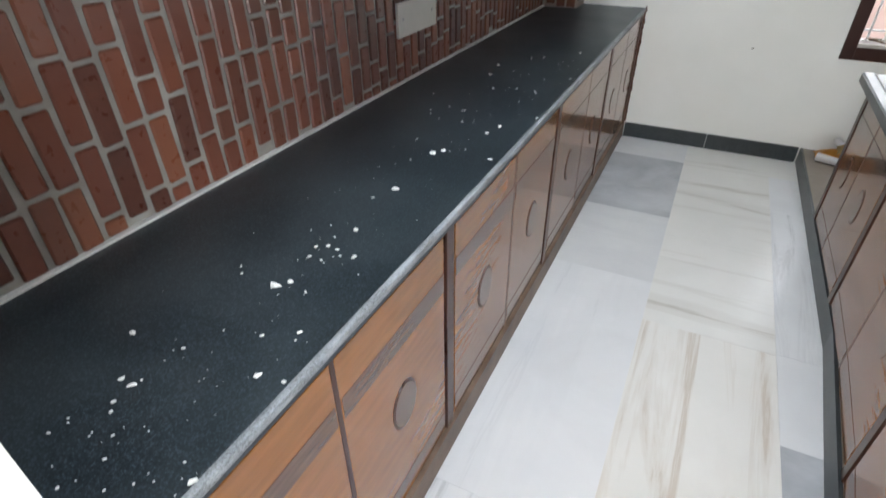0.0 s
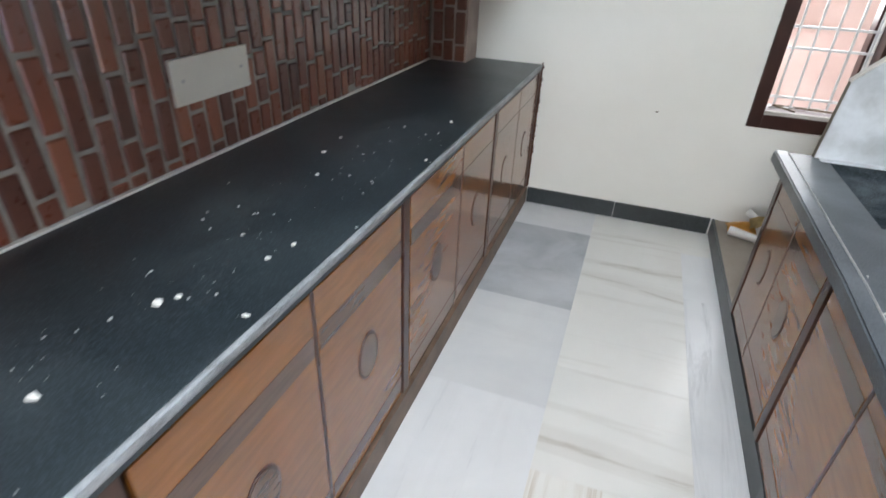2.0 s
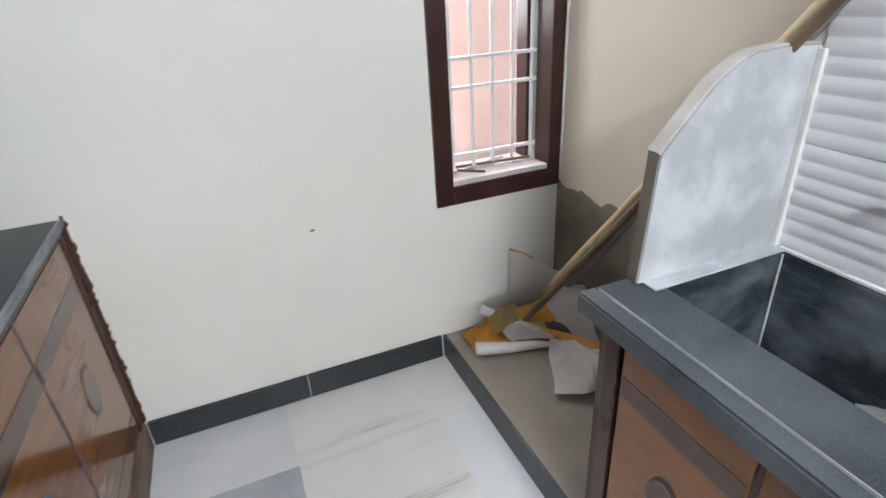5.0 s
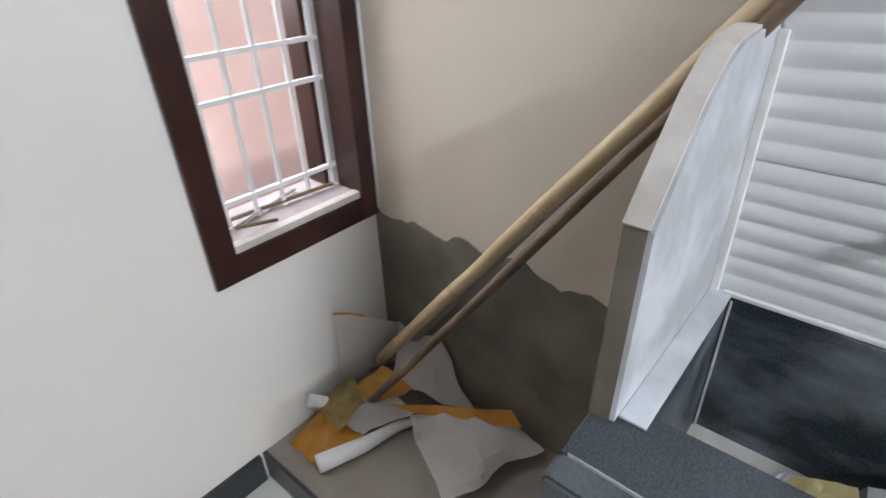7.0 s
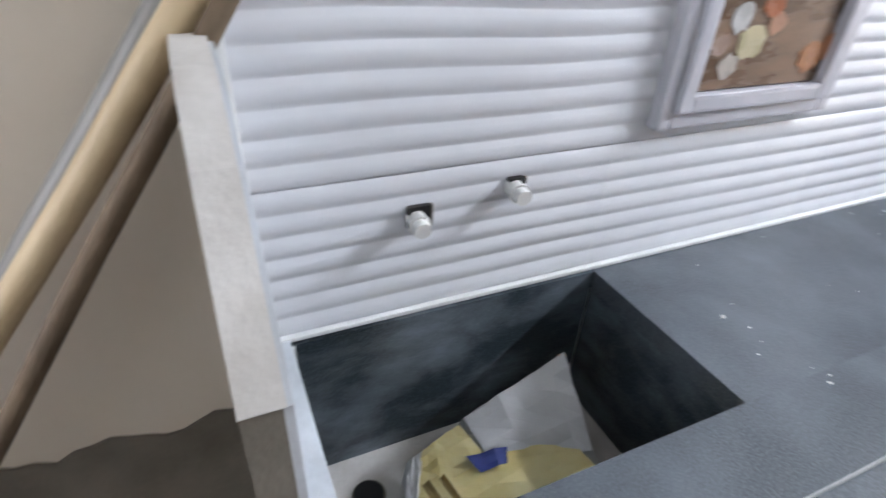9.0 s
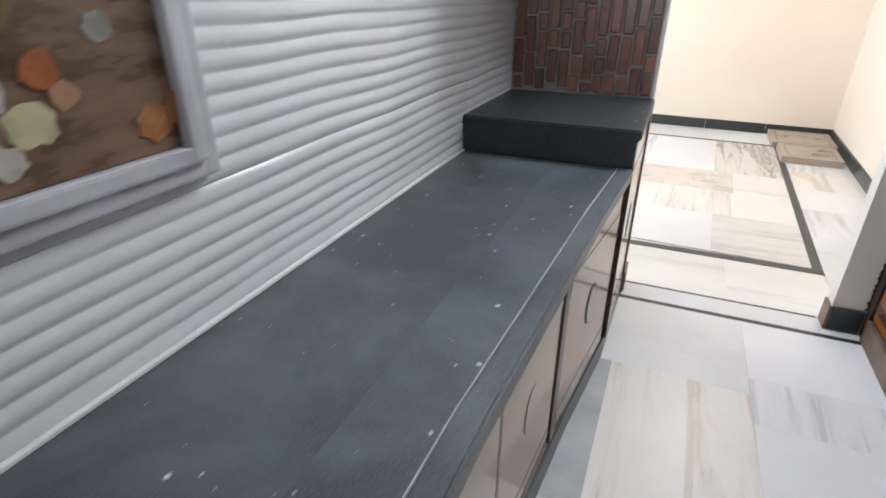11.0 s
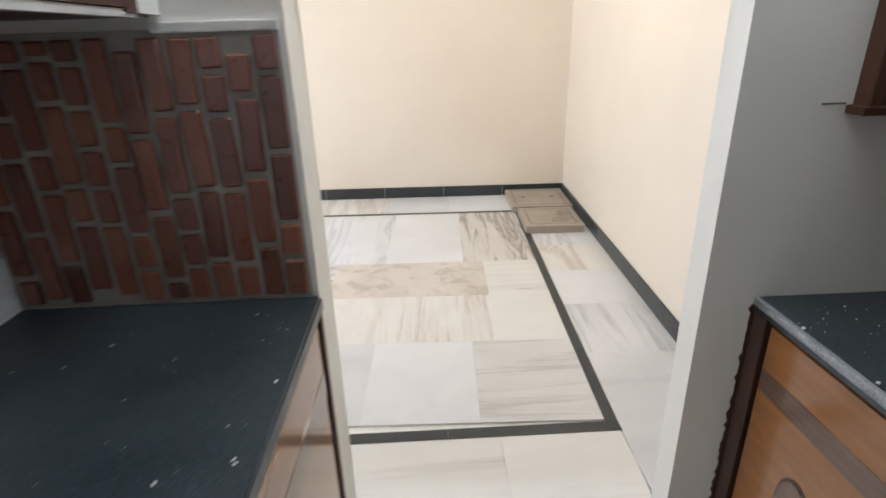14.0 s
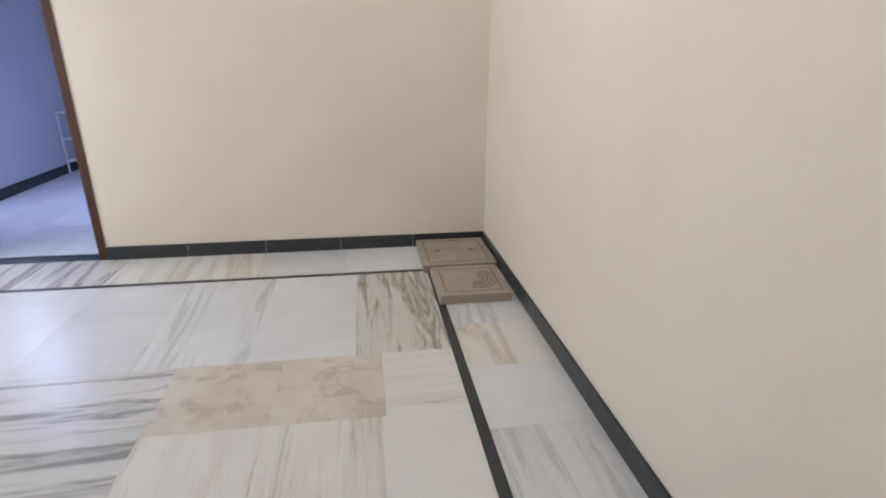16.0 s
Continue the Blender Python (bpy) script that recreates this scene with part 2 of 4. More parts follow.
M["m_dark_x"] = marble("grey_striped_marble", (0.60, 0.60, 0.59), (0.70, 0.69, 0.68), (0.16, 0.155, 0.15), 'x', 1.2, 0.85, sharp=True)
M["m_soft_x"] = marble("softly_striped_marble", (0.62, 0.62, 0.61), (0.70, 0.69, 0.68), (0.38, 0.37, 0.36), 'x', 1.3, 0.6, sharp=True)
M["m_streak_y"] = marble("faintly_streaked_marble", (0.64, 0.65, 0.67), (0.72, 0.73, 0.75), (0.33, 0.34, 0.36), 'y', 1.2, 0.5, sharp=True)
M["m_dark_y"] = marble("dark_streaked_marble", (0.60, 0.58, 0.55), (0.68, 0.66, 0.64), (0.20, 0.17, 0.14), 'y', 1.6, 0.9, sharp=True)


def brick_material():
    m, t, b = nodes_of("painted_red_brick")
    info = t.nodes.new("ShaderNodeObjectInfo")
    c = ramp(t, info.outputs["Random"], [(0.0, (0.065, 0.024, 0.019)), (0.35, (0.165, 0.050, 0.032)), (0.7, (0.24, 0.076, 0.043)), (0.85, (0.29, 0.105, 0.055)), (1.0, (0.10, 0.036, 0.028))])
    v = place(t)
    n = grain(t, v, 45, 4)
    c = mix(t, n, c, mix(t, 0.5, c, (0.22, 0.085, 0.05)))
    t.links.new(c, b.inputs["Base Color"])
    rough_range(t, b, n, 0.20, 0.40)
    b.inputs["Coat Weight"].default_value, b.inputs["Coat Roughness"].default_value = 0.8, 0.2
    bump(t, b, grain(t, v, 120, 3), 0.12)
    return m


M["brick"] = brick_material()
for k in ("wood", "band"):
    varnish(M[k])


def glow(name, colour, strength):
    m, t, b = nodes_of(name)
    b.inputs["Emission Color"].default_value = (*colour, 1)
    b.inputs["Emission Strength"].default_value = strength
    b.inputs["Base Color"].default_value = (*colour, 1)
    return m


M["tube"] = glow("lit_tube", (1, 1, 1), 6)


# ---- building helpers ----
def box(bm, x0, x1, y0, y1, z0, z1, bevel=0.0, bend=None):
    r = bmesh.ops.create_cube(bm, size=1)["verts"]
    for v in r:
        v.co = Vector((x0 + (x1 - x0) * (v.co.x + 0.5), y0 + (y1 - y0) * (v.co.y + 0.5), z0 + (z1 - z0) * (v.co.z + 0.5)))
    if bevel:
        edges = list({e for v in r for e in v.link_edges})
        r = bmesh.ops.bevel(bm, geom=edges, offset=bevel, segments=2, affect='EDGES', profile=0.7)["verts"]
    if bend:
        for v in r:
            v.co = bend(v.co)
    return bm


def cyl(bm, a, b, r0, r1=None, n=16, caps=True):
    a, b = Vector(a), Vector(b)
    d = b - a
    m = Matrix.Translation((a + b) / 2) @ d.to_track_quat('Z', 'Y').to_matrix().to_4x4()
    bmesh.ops.create_cone(bm, cap_ends=caps, segments=n, radius1=r0, radius2=r0 if r1 is None else r1, depth=d.length, matrix=m)
    return bm


def prism(bm, outline, axis, lo, hi):
    """A flat outline pushed along an axis; outline in the other two axes."""
    def at(p, w):
        return {'x': (w, p[0], p[1]), 'y': (p[0], w, p[1]), 'z': (p[0], p[1], w)}[axis]
    a = [bm.verts.new(at(p, lo)) for p in outline]
    b = [bm.verts.new(at(p, hi)) for p in outline]
    bm.faces.new(a)
    bm.faces.new(b[::-1])
    for i in range(len(a)):
        j = (i + 1) % len(a)
        bm.faces.new((a[j], a[i], b[i], b[j]))
    bmesh.ops.recalc_face_normals(bm, faces=bm.faces)
    return bm


def mesh_of(name, bm, material, smooth=False):
    me = bpy.data.meshes.new(name)
    bm.to_mesh(me)
    bm.free()
    me.materials.append(material)
    if smooth:
        for p in me.polygons:
            p.use_smooth = True
    return me


def part(name, bm, material, parent, label="", smooth=False):
    ob = new(name, mesh_of(name, bm, material, smooth))
    if parent is not None:
        ob.parent = parent
        ob.matrix_parent_inverse = Matrix.Translation(parent.matrix_basis.translation).inverted()
    if label:
        ob["label"] = label
    return ob


def thing(name, at, label, category, group="", kind=""):
    ob = new(name)
    ob.empty_display_size = 0.1
    ob.matrix_basis = Matrix.Translation(at)
    return tagged(ob, label, category, group, kind)


def solid(name, bm, material, label, category, group="", kind="", smooth=False):
    return tagged(part(name, bm, material, None, "", smooth), label, category, group, kind)


def B(*a, **k):
    return box(bmesh.new(), *a, **k)


# ---- the kitchen's shell ----
HC = 2.9
XW, XE, YS, YW = -0.62, 1.60, -3.78, -3.818


LIP = [(0.0, 1.085), (-0.95, 1.073), (-1.9, 1.062), (-2.75, 1.020), (-3.2, 0.986), (-3.8, 0.978)]
FOOT = [(0.0, 1.108), (-1.0, 1.112), (-1.9, 1.112), (-2.5, 1.078), (-3.2, 0.996), (-3.8, 0.985)]


def along(y, knots):
    """The x of a slightly crooked front at y."""
    for (a, p), (b, q) in zip(knots, knots[1:]):
        if y >= b:
            return p + (q - p) * (y - a) / (b - a)
    return knots[-1][1]


def run(fn, off, y0, y1):
    """Corners of a crooked line from y0 to y1, set back by off."""
    return [(fn(y) + off, y) for y in [y0] + [k for k, _ in LIP if y1 < k < y0] + [y1]]


def xp(y):
    """Front of the low plinth on the tiled side."""
    return along(y, FOOT)


def xe(y):
    """Front line of the counter on the tiled side, which runs slightly askew."""
    return along(y, LIP)


wall_w = solid("wall_west", B(XW - 0.2, XW - 0.012, -3.90, 0.2, 0, HC), M["mortar"], "kitchen wall clad in upright painted red bricks with grey joints", "wall", kind="structure")
part("upper_plaster", B(XW - 0.012, XW, YW, -3.02, 1.468, HC), M["white"], wall_w, "white distempered wall above the shelf")
part("upper_plaster", B(XW - 0.012, XW, -3.02, 0, 1.394, HC), M["white"], wall_w, "white distempered wall above the shelf")
part("lower_plaster", B(XW - 0.012, XW, YW, 0, 0, 0.83), M["cement"], wall_w)

bm = bmesh.new()
WX0, WX1, WZ0, WZ1 = 1.165, 1.60, 0.735, 1.80
box(bm, XW, WX0, 0, 0.2, 0, HC)
box(bm, WX1, 2.0, 0, 0.2, 0, HC)
box(bm, WX0, WX1, 0, 0.2, 0, WZ0)
box(bm, WX0, WX1, 0, 0.2, WZ1, HC)
wall_n = solid("wall_north", bm, M["cream"], "cream painted end wall of the kitchen with a barred window", "wall", kind="structure")

wall_e = solid("wall_east", B(1.64, 1.84, -3.90, 0, 0, HC), M["nook"], "dull beige wall, bare cement at its foot beside the sink", "wall", kind="structure")
part("tile_backing", B(1.606, 1.64, YS, -0.90, 0, HC), M["grout"], wall_e)

DX0, DX1, DZ = 0.120, 0.985, 2.05
bm = bmesh.new()
box(bm, -0.82, DX0, -3.90, YW, 0, HC)
box(bm, DX0, DX1, -3.90, YS, DZ, HC)
box(bm, DX1, 1.84, -3.92, YS, 0, HC)
wall_s = solid("wall_south", bm, M["cream"], "cream painted wall with an open doorway to the hall", "wall", kind="structure")

solid("ceiling", B(-0.82, 1.84, -3.90, 0.2, HC, HC + 0.1), M["ceil"], "plain white painted kitchen ceiling", "ceiling", kind="structure")

# pilaster in the corner, bricked to the room, plastered beside the end wall
pil = solid("pilaster", B(XW, -0.405, -0.20, 0, 0.86, 1.372), M["pinkplaster"], "narrow corner pier plastered pinkish grey beside the bricks", "pier", kind="structure")

# skirtings
def skirting(name, axis, at, out, u0, u1, h, label, length=0.58):
    """A row of granite lengths with pale joints, standing out from the wall."""
    def slabbox(a, b, d, z, bev):
        lo, hi = sorted((at, at + out * d))
        return B(lo, hi, a, b, 0, z, bevel=bev) if axis == 'y' else B(a, b, lo, hi, 0, z, bevel=bev)
    base = solid(name, slabbox(u0, u1, 0.0105, h - 0.004, 0.0), M["grout"], label, "skirting", kind="structure")
    n = max(1, round((u1 - u0) / length))
    p = (u1 - u0) / n
    for i in range(n):
        part("skirting_length", slabbox(u0 + i * p + 0.0012, u0 + (i + 1) * p - 0.0012, 0.014, h, 0.002), M["skirt"], base)
    return base


skirting("baseboard_north", 'x', 0, -1, 0.004, 1.10, 0.10, "black granite skirting along the cream end wall")
solid("baseboard_south", B(0.0, DX0, YW, YW + 0.014, 0, 0.11, bevel=0.003), M["skirt"], "black granite skirting beside the doorway", "skirting", kind="structure")
bm = bmesh.new()
box(bm, DX0, DX0 + 0.012, -3.895, YW + 0.014, 0, 0.11, bevel=0.002)
solid("baseboard_jamb", bm, M["plinthwood"], "brown stone skirting in the door reveal", "skirting", kind="structure")
solid("baseboard_jamb", B(DX1 - 0.012, DX1, -3.895, YS + 0.002, 0, 0.11, bevel=0.002), M["plinthwood"], "brown stone skirting in the door reveal", "skirting", kind="structure")

solid("wall_mark", B(0.660, 0.674, -0.002, 0.001, 0.669, 0.676, bevel=0.0008), M["cement"], "small dark scrape on the cream wall", "mark", kind="structure")

# ---- kitchen base units ----
def door(parent, side, y0, y1, z0, z1, face, bands=True):
    """A laminate door; side +1 faces +x, -1 faces -x; face(y) is the plane of its back."""
    def bend(c):
        return Vector((face(c.y) + side * c.x, c.y, c.z))
    d = part("door", box(bmesh.new(), 0.002, 0.018, y0, y1, z0, z1, 0.0015, bend), M["wood"], parent)
    h = z1 - z0
    if bands:
        for f0, f1 in ((0.05, 0.115), (0.77, 0.85)):
            part("inlay_band", box(bmesh.new(), 0.016, 0.0192, y0 + 0.004, y1 - 0.004, z0 + f0 * h, z0 + f1 * h, 0.0, bend), M["band"], d, "dark veneer band across the door")
    cy, cz = (y0 + y1) / 2, z0 + 0.5 * h
    ry, rz = min(0.055, (y1 - y0) * 0.14), 0.074
    for name, k, top, mt in (("oval_rim", 1.0, 0.0195, "stile"), ("oval_inlay", 0.88, 0.0210, "band")):
        bm = bmesh.new()
        prism(bm, [(cy + ry * k * math.cos(a * math.tau / 28), cz + rz * k * math.sin(a * math.tau / 28)) for a in range(28)], 'x', 0.016, top)
        for v in bm.verts:
            v.co = bend(v.co)
        if name == "oval_rim":
            part(name, bm, M[mt], parent, "dark turned rim of the oval")
        else:
            part(name, bm, M[mt], parent, "dark oval inlay")
    return d


def base_unit(side, y0, y1, splits, face, back, z0, z1, label, group, left_stile=0.045, first_stile=0.0):
    """A base cabinet: carcass, a dark stile at its y1 end, doors between the splits."""
    u = thing("base_cabinet", (face((y0 + y1) / 2) - side * 0.2, (y0 + y1) / 2, z0), label, "cabinet", group)
    bm = bmesh.new()
    prism(bm, [(face(y0), y0 + 0.002), (face(y1), y1 - 0.002), (back, y1 - 0.002), (back, y0 + 0.002)], 'z', z0, z1)
    part("body", bm, M["stile"], u, "dark brown carcass")

    def bend(c):
        return Vector((face(c.y) + side * c.x, c.y, c.z))
    part("stile", box(bmesh.new(), 0, 0.022, y1 - left_stile, y1 - 0.003, z0, z1 - 0.002, 0.003, bend), M["stile"], u, "dark brown upright between the doors")
    if first_stile:
        part("stile", box(bmesh.new(), 0, 0.024, y0 + 0.003, y0 + first_stile, z0 - 0.1, z1 - 0.002, 0.003, bend), M["stile"], u, "dark brown end upright with a ragged edge")
    ys = [y0 + 0.004 + first_stile, *splits, y1 - left_stile - 0.003]
    # Dark strips stand in for the shade in the gaps between doors.
    for c in splits:
        part("joint_bead", box(bmesh.new(), 0, 0.0185, c - 0.0065, c + 0.0065, z0 + 0.012, z1 - 0.008, 0.0015, bend), M["stile"], u, "dark strip standing in for shade in the door gap")
    for a, b in zip(ys, ys[1:]):
        door(u, side, a + 0.007, b - 0.007, z0 + 0.012, z1 - 0.012, face)
    return u


def fw(y):
    return -0.028


WL = "varnished brown laminate base cabinet with dark bands and oval inlays"
for y0, y1, sp in ((-3.813, -2.892, [-3.388]), (-2.892, -1.928, [-2.432]), (-1.928, -0.945, [-1.43]), (-0.945, -0.004, [-0.495])):
    base_unit(1, y0, y1, sp, fw, XW + 0.002, 0.105, 0.828, WL, "cabinets under the brick-backed counter", first_stile=0.05 if y0 < -3.5 else 0.0)
solid("plinth_west", B(XW, 0.002, -3.76, -0.016, 0, 0.104, bevel=0.003), M["plinthwood"], "worn brown plinth under the cabinets", "plinth", kind="structure")
# a worn, ragged strip closing the last cabinet against the end wall
solid("scribe_strip", B(-0.03, 0.0, -0.012, -0.002, 0.104, 0.85, bevel=0.004), M["doorwood"], "ragged reddish-brown filler strip against the cream wall", "trim", kind="structure")

def ragged(name, x0, y, z0, z1, seed, label):
    """A thin torn edge of stain on a wall facing along y."""
    rg = random.Random(seed)
    n = 60
    right = [(x0 + 0.003 + rg.random() ** 3 * 0.009, z0 + (z1 - z0) * i / n) for i in range(n + 1)]
    solid(name, prism(bmesh.new(), [(x0 - 0.004, z1), (x0 - 0.004, z0), *right], 'y', min(y, y + 0.003), max(y, y + 0.003)), M["doorwood"], label, "trim", kind="structure")


ragged("stain_edge", 0.0, -0.0035, 0.105, 0.87, 21, "ragged reddish-brown stain along the cabinet end")
ragged("stain_edge", -0.004, YW + 0.0005, 0.115, 0.84, 22, "ragged dark stain beside the cabinet end")

cw = thing("counter_top", (-0.3, -1.9, 0.83), "dusty black granite counter slab scattered with white lime chips", "counter")
part("slab", B(XW - 0.01, -0.012, -3.815, -0.002, 0.829, 0.86, bevel=0.003), M["granite"], cw)
part("slab_face", B(-0.0125, -0.003, -3.815, -0.002, 0.828, 0.843), M["granite"], cw)
part("nosing", B(-0.012, 0.002, -3.815, -0.002, 0.842, 0.861, bevel=0.006), M["granite_edge"], cw, "chalky pale rounded front edge")
solid("wall_joint", B(XW - 0.01, XW + 0.006, -3.77, -0.20, 0.8605, 0.867, bevel=0.002), M["grout"], "rough white cement joint between bricks and counter", "joint", kind="structure")

# raised plinth on the sink side, bare in the corner
bm = bmesh.new()
prism(bm, [*run(xp, 0.012, -0.002, YS + 0.002), (1.64, YS + 0.002), (1.64, -0.002)], 'z', 0, 0.096)
pe = solid("plinth_east", bm, M["cementtop"], "low cement ledge with a black stone face", "plinth", kind="structure")
bm = bmesh.new()
prism(bm, [*run(xp, 0.012, -0.004, YS + 0.004), *run(xp, 0.0, -0.004, YS + 0.004)[::-1]], 'z', 0, 0.1)
part("plinth_face", bm, M["skirt"], pe, "black granite facing")


def fe(y):
    return xp(y) + 0.022


EL = "glossy brown laminate sink-side base cabinet with dark oval inlays"
for y0, y1, sp in ((-1.69, -0.955, [-1.32]), (-2.57, -1.69, [-2.13]), (-3.165, -2.57, [])):
    base_unit(-1, y0, y1, sp, fe, 1.64 - 0.03 if y0 < -1.75 else 1.16, 0.1, 0.758 if y0 < -1.75 else 0.758, EL, "cabinets under the sink counter")
u = base_unit(-1, -3.772, -3.196, [], lambda y: xe(y) + 0.026, 1.60, 0.1, 0.895, "taller brown laminate end cabinet beneath the raised granite slab", "cabinets under the sink counter", 0.02, 0.02)

# sink counter of granite, pierced by the sink
SX0, SX1, SY0, SY1 = 1.247, 1.597, -1.528, -0.958
ce = thing("sink_counter", (1.35, -2.0, 0.76), "dusty black granite sink counter with a grooved front edge", "counter")
bm = bmesh.new()
prism(bm, [*run(xe, 0.05, -0.90, -3.168), (SX0, -3.168), (SX0, -0.90)], 'z', 0.762, 0.80)
part("slab_front", bm, M["granite_sink"], ce)
bm = bmesh.new()
prism(bm, [(SX0, SY0), (1.604, SY0), (1.604, -3.168), (SX0, -3.168)], 'z', 0.762, 0.80)
part("slab_back", bm, M["granite_sink"], ce)
bm = bmesh.new()
prism(bm, [*run(xe, 0.047, -0.90, -3.168), *run(xe, 0.0, -0.90, -3.168)[::-1]], 'z', 0.758, 0.805)
bmesh.ops.bevel(bm, geom=list(bm.edges), offset=0.005, segments=2, affect='EDGES')
part("nosing", bm, M["granite_sink"], ce, "raised granite front strip")
bm = bmesh.new()
prism(bm, [*run(xe, 0.049, -0.91, -3.16), *run(xe, 0.0475, -0.91, -3.16)[::-1]], 'z', 0.79, 0.8053)
part("chalk_joint", bm, M["plaster"], ce, "white cement line behind the front strip")

sink = thing("stone_sink", (1.42, -1.26, 0.49), "deep sink of black stone slabs smeared with white chalk", "sink")
ZB = 0.49
part("sink_floor", B(SX0 - 0.02, SX1 + 0.006, SY0 - 0.02, SY1 + 0.006, ZB - 0.02, ZB), M["dirtywhite"], sink, "dirty grey sink floor, pale with dust")
part("side_slab", B(SX1 - 0.012, SX1 + 0.006, SY0, SY1, ZB, 0.798), M["sinkstone"], sink)
part("side_slab", B(SX0 - 0.022, SX0 - 0.002, SY0, SY1, ZB, 0.761), M["sinkstone"], sink)
part("side_slab", B(SX0, SX1 - 0.013, SY1 - 0.010, SY1 + 0.026, ZB, 0.800), M["sinkstone"], sink)
part("side_slab", B(SX0, SX1 - 0.013, SY0 - 0.02, SY0 - 0.002, ZB, 0.761), M["sinkstone"], sink)
part("rim_putty", B(SX0 - 0.03, SX1 + 0.004, SY1 - 0.012, -0.9325, 0.8006, 0.8052, bevel=0.002), M["putty"], sink, "white putty smeared over the rim")
part("corner_joint", B(SX1 - 0.017, SX1 - 0.0125, SY1 - 0.017, SY1 - 0.0125, ZB, 0.797, bevel=0.001), M["plaster"], sink, "white cement in the sink corner")
bm = bmesh.new()
cyl(bm, (1.50, -1.055, ZB - 0.002), (1.50, -1.055, ZB + 0.003), 0.030, n=24)
part("drain_collar", bm, M["cement"], sink)
bm = bmesh.new()
cyl(bm, (1.50, -1.055, ZB), (1.50, -1.055, ZB + 0.008), 0.026, n=24)
part("drain_hole", bm, M["black"], sink, "open black drain hole")

# raised slab at the door end
cr = thing("raised_counter", (1.3, -3.47, 0.9), "raised black granite slab on a black riser beside the doorway", "counter")
bm = bmesh.new()
prism(bm, [(xe(-3.165) - 0.01, -3.165), (xe(-3.776) - 0.0, -3.776), (1.603, -3.776), (1.603, -3.165)], 'z', 0.897, 0.932)
bmesh.ops.bevel(bm, geom=list(bm.edges), offset=0.005, segments=2, affect='EDGES')
part("slab", bm, M["granite"], cr)
bm = bmesh.new()
prism(bm, [(xe(-3.17) + 0.004, -3.172), (xe(-3.17) + 0.004, -3.19), (1.60, -3.19), (1.60, -3.172)], 'z', 0.801, 0.897)
part("riser", bm, M["skirt"], cr, "black granite riser")

# cement partition beside the sink with its corner cut off
def knee(z0):
    return [(1.604, z0), (1.604, 1.242), (1.50, 1.247), (1.425, 1.243), (1.39, 1.232), (1.335, 1.197), (1.275, 1.135), (1.222, 1.078), (1.203, z0)]


pa = thing("partition", (1.4, -0.91, 0.096), "rough plastered half-height partition with a cut-off corner beside the sink", "partition", kind="structure")
bm = bmesh.new()
prism(bm, [(1.64, 0.096), (1.64, 0.795), (1.150, 0.795), (1.150, 0.096)], 'y', -0.931, -0.897)
part("lower_wall", bm, M["cement"], pa, "bare grey cement")
part("upper_wall", prism(bmesh.new(), knee(0.80), 'y', -0.925, -0.897), M["cement"], pa, "beige and cement edge")
bm = prism(bmesh.new(), [(min(x, 1.602) + (0.001 if x < 1.4 else 0), z - (0.001 if z > 1.07 else 0)) for x, z in knee(0.803)], 'y', -0.932, -0.923)
part("putty_face", bm, M["putty"], pa, "patchy white putty over grey cement")
edge = knee(1.078)[1:-1]
part("edge_paint", prism(bmesh.new(), [(x - 0.004, z + 0.004) for x, z in edge] + edge[::-1], 'y', -0.9275, -0.8965), M["dirtywhite"], pa, "dirty white paint on the cut edge")
part("corner_joint", B(1.588, 1.602, -0.946, -0.932, 0.80, 1.235, bevel=0.003), M["grout"], pa, "white cement joint against the tiles")

# bare cement patch at the foot of the nook wall, its top edge uneven
rng = random.Random(4)
top = []
for i in range(37):
    y = -0.893 + i * 0.893 / 36
    top.append((y, 0.662 - 0.02 * (y < -0.6) + 0.012 * math.sin(i * 0.9) + rng.uniform(-0.008, 0.008)))
bm = prism(bmesh.new(), [(-0.893, 0.096), *top, (0, 0.096)], 'x', 1.634, 1.6405)
part("cement_patch", bm, M["cement"], wall_e, "bare grey cement with a ragged top edge")

# ---- window ----
wi = thing("window_1", (1.38, 0.05, 0.66), "dark brown framed window with white steel bars", "window", kind="structure")
for nm, a in (("window_frame", (1.118, 1.185, -0.012, 0.09, 0.66, 1.86)), ("window_frame", (1.582, 1.638, -0.012, 0.09, 0.66, 1.86)), ("window_frame", (1.185, 1.582, -0.012, 0.09, 0.66, 0.728)), ("window_frame", (1.185, 1.582, -0.012, 0.09, 1.79, 1.86))):
    part(nm, B(*a, bevel=0.004), M["frame"], wi)
part("window_sill", B(1.185, 1.582, 0.0, 0.2, 0.728, 0.745, bevel=0.003), M["sillstone"], wi, "chipped dusty sill")
part("sill_edge", B(1.187, 1.580, -0.006, 0.022, 0.7285, 0.749, bevel=0.004), M["dirtywhite"], wi, "chipped white edge of the sill")
part("plaster_edge", B(1.631, 1.6395, -0.0185, -0.0125, 0.68, 1.86, bevel=0.002), M["plaster"], wi, "rough white plaster beside the frame")
part("stay", cyl(bmesh.new(), (1.24, 0.12, 0.757), (1.56, 0.09, 0.756), 0.006, n=8), M["oldwood"], wi, "dark rod lying on the sill")
part("stay", cyl(bmesh.new(), (1.21, 0.07, 0.754), (1.47, 0.15, 0.754), 0.005, n=8), M["steel"], wi, "grey rod lying on the sill")
for i in range(5):
    x = 1.232 + i * 0.083
    part("bar", B(x, x + 0.011, 0.10, 0.108, 0.745, 1.79), M["whitesteel"], wi, "white enamelled bar")
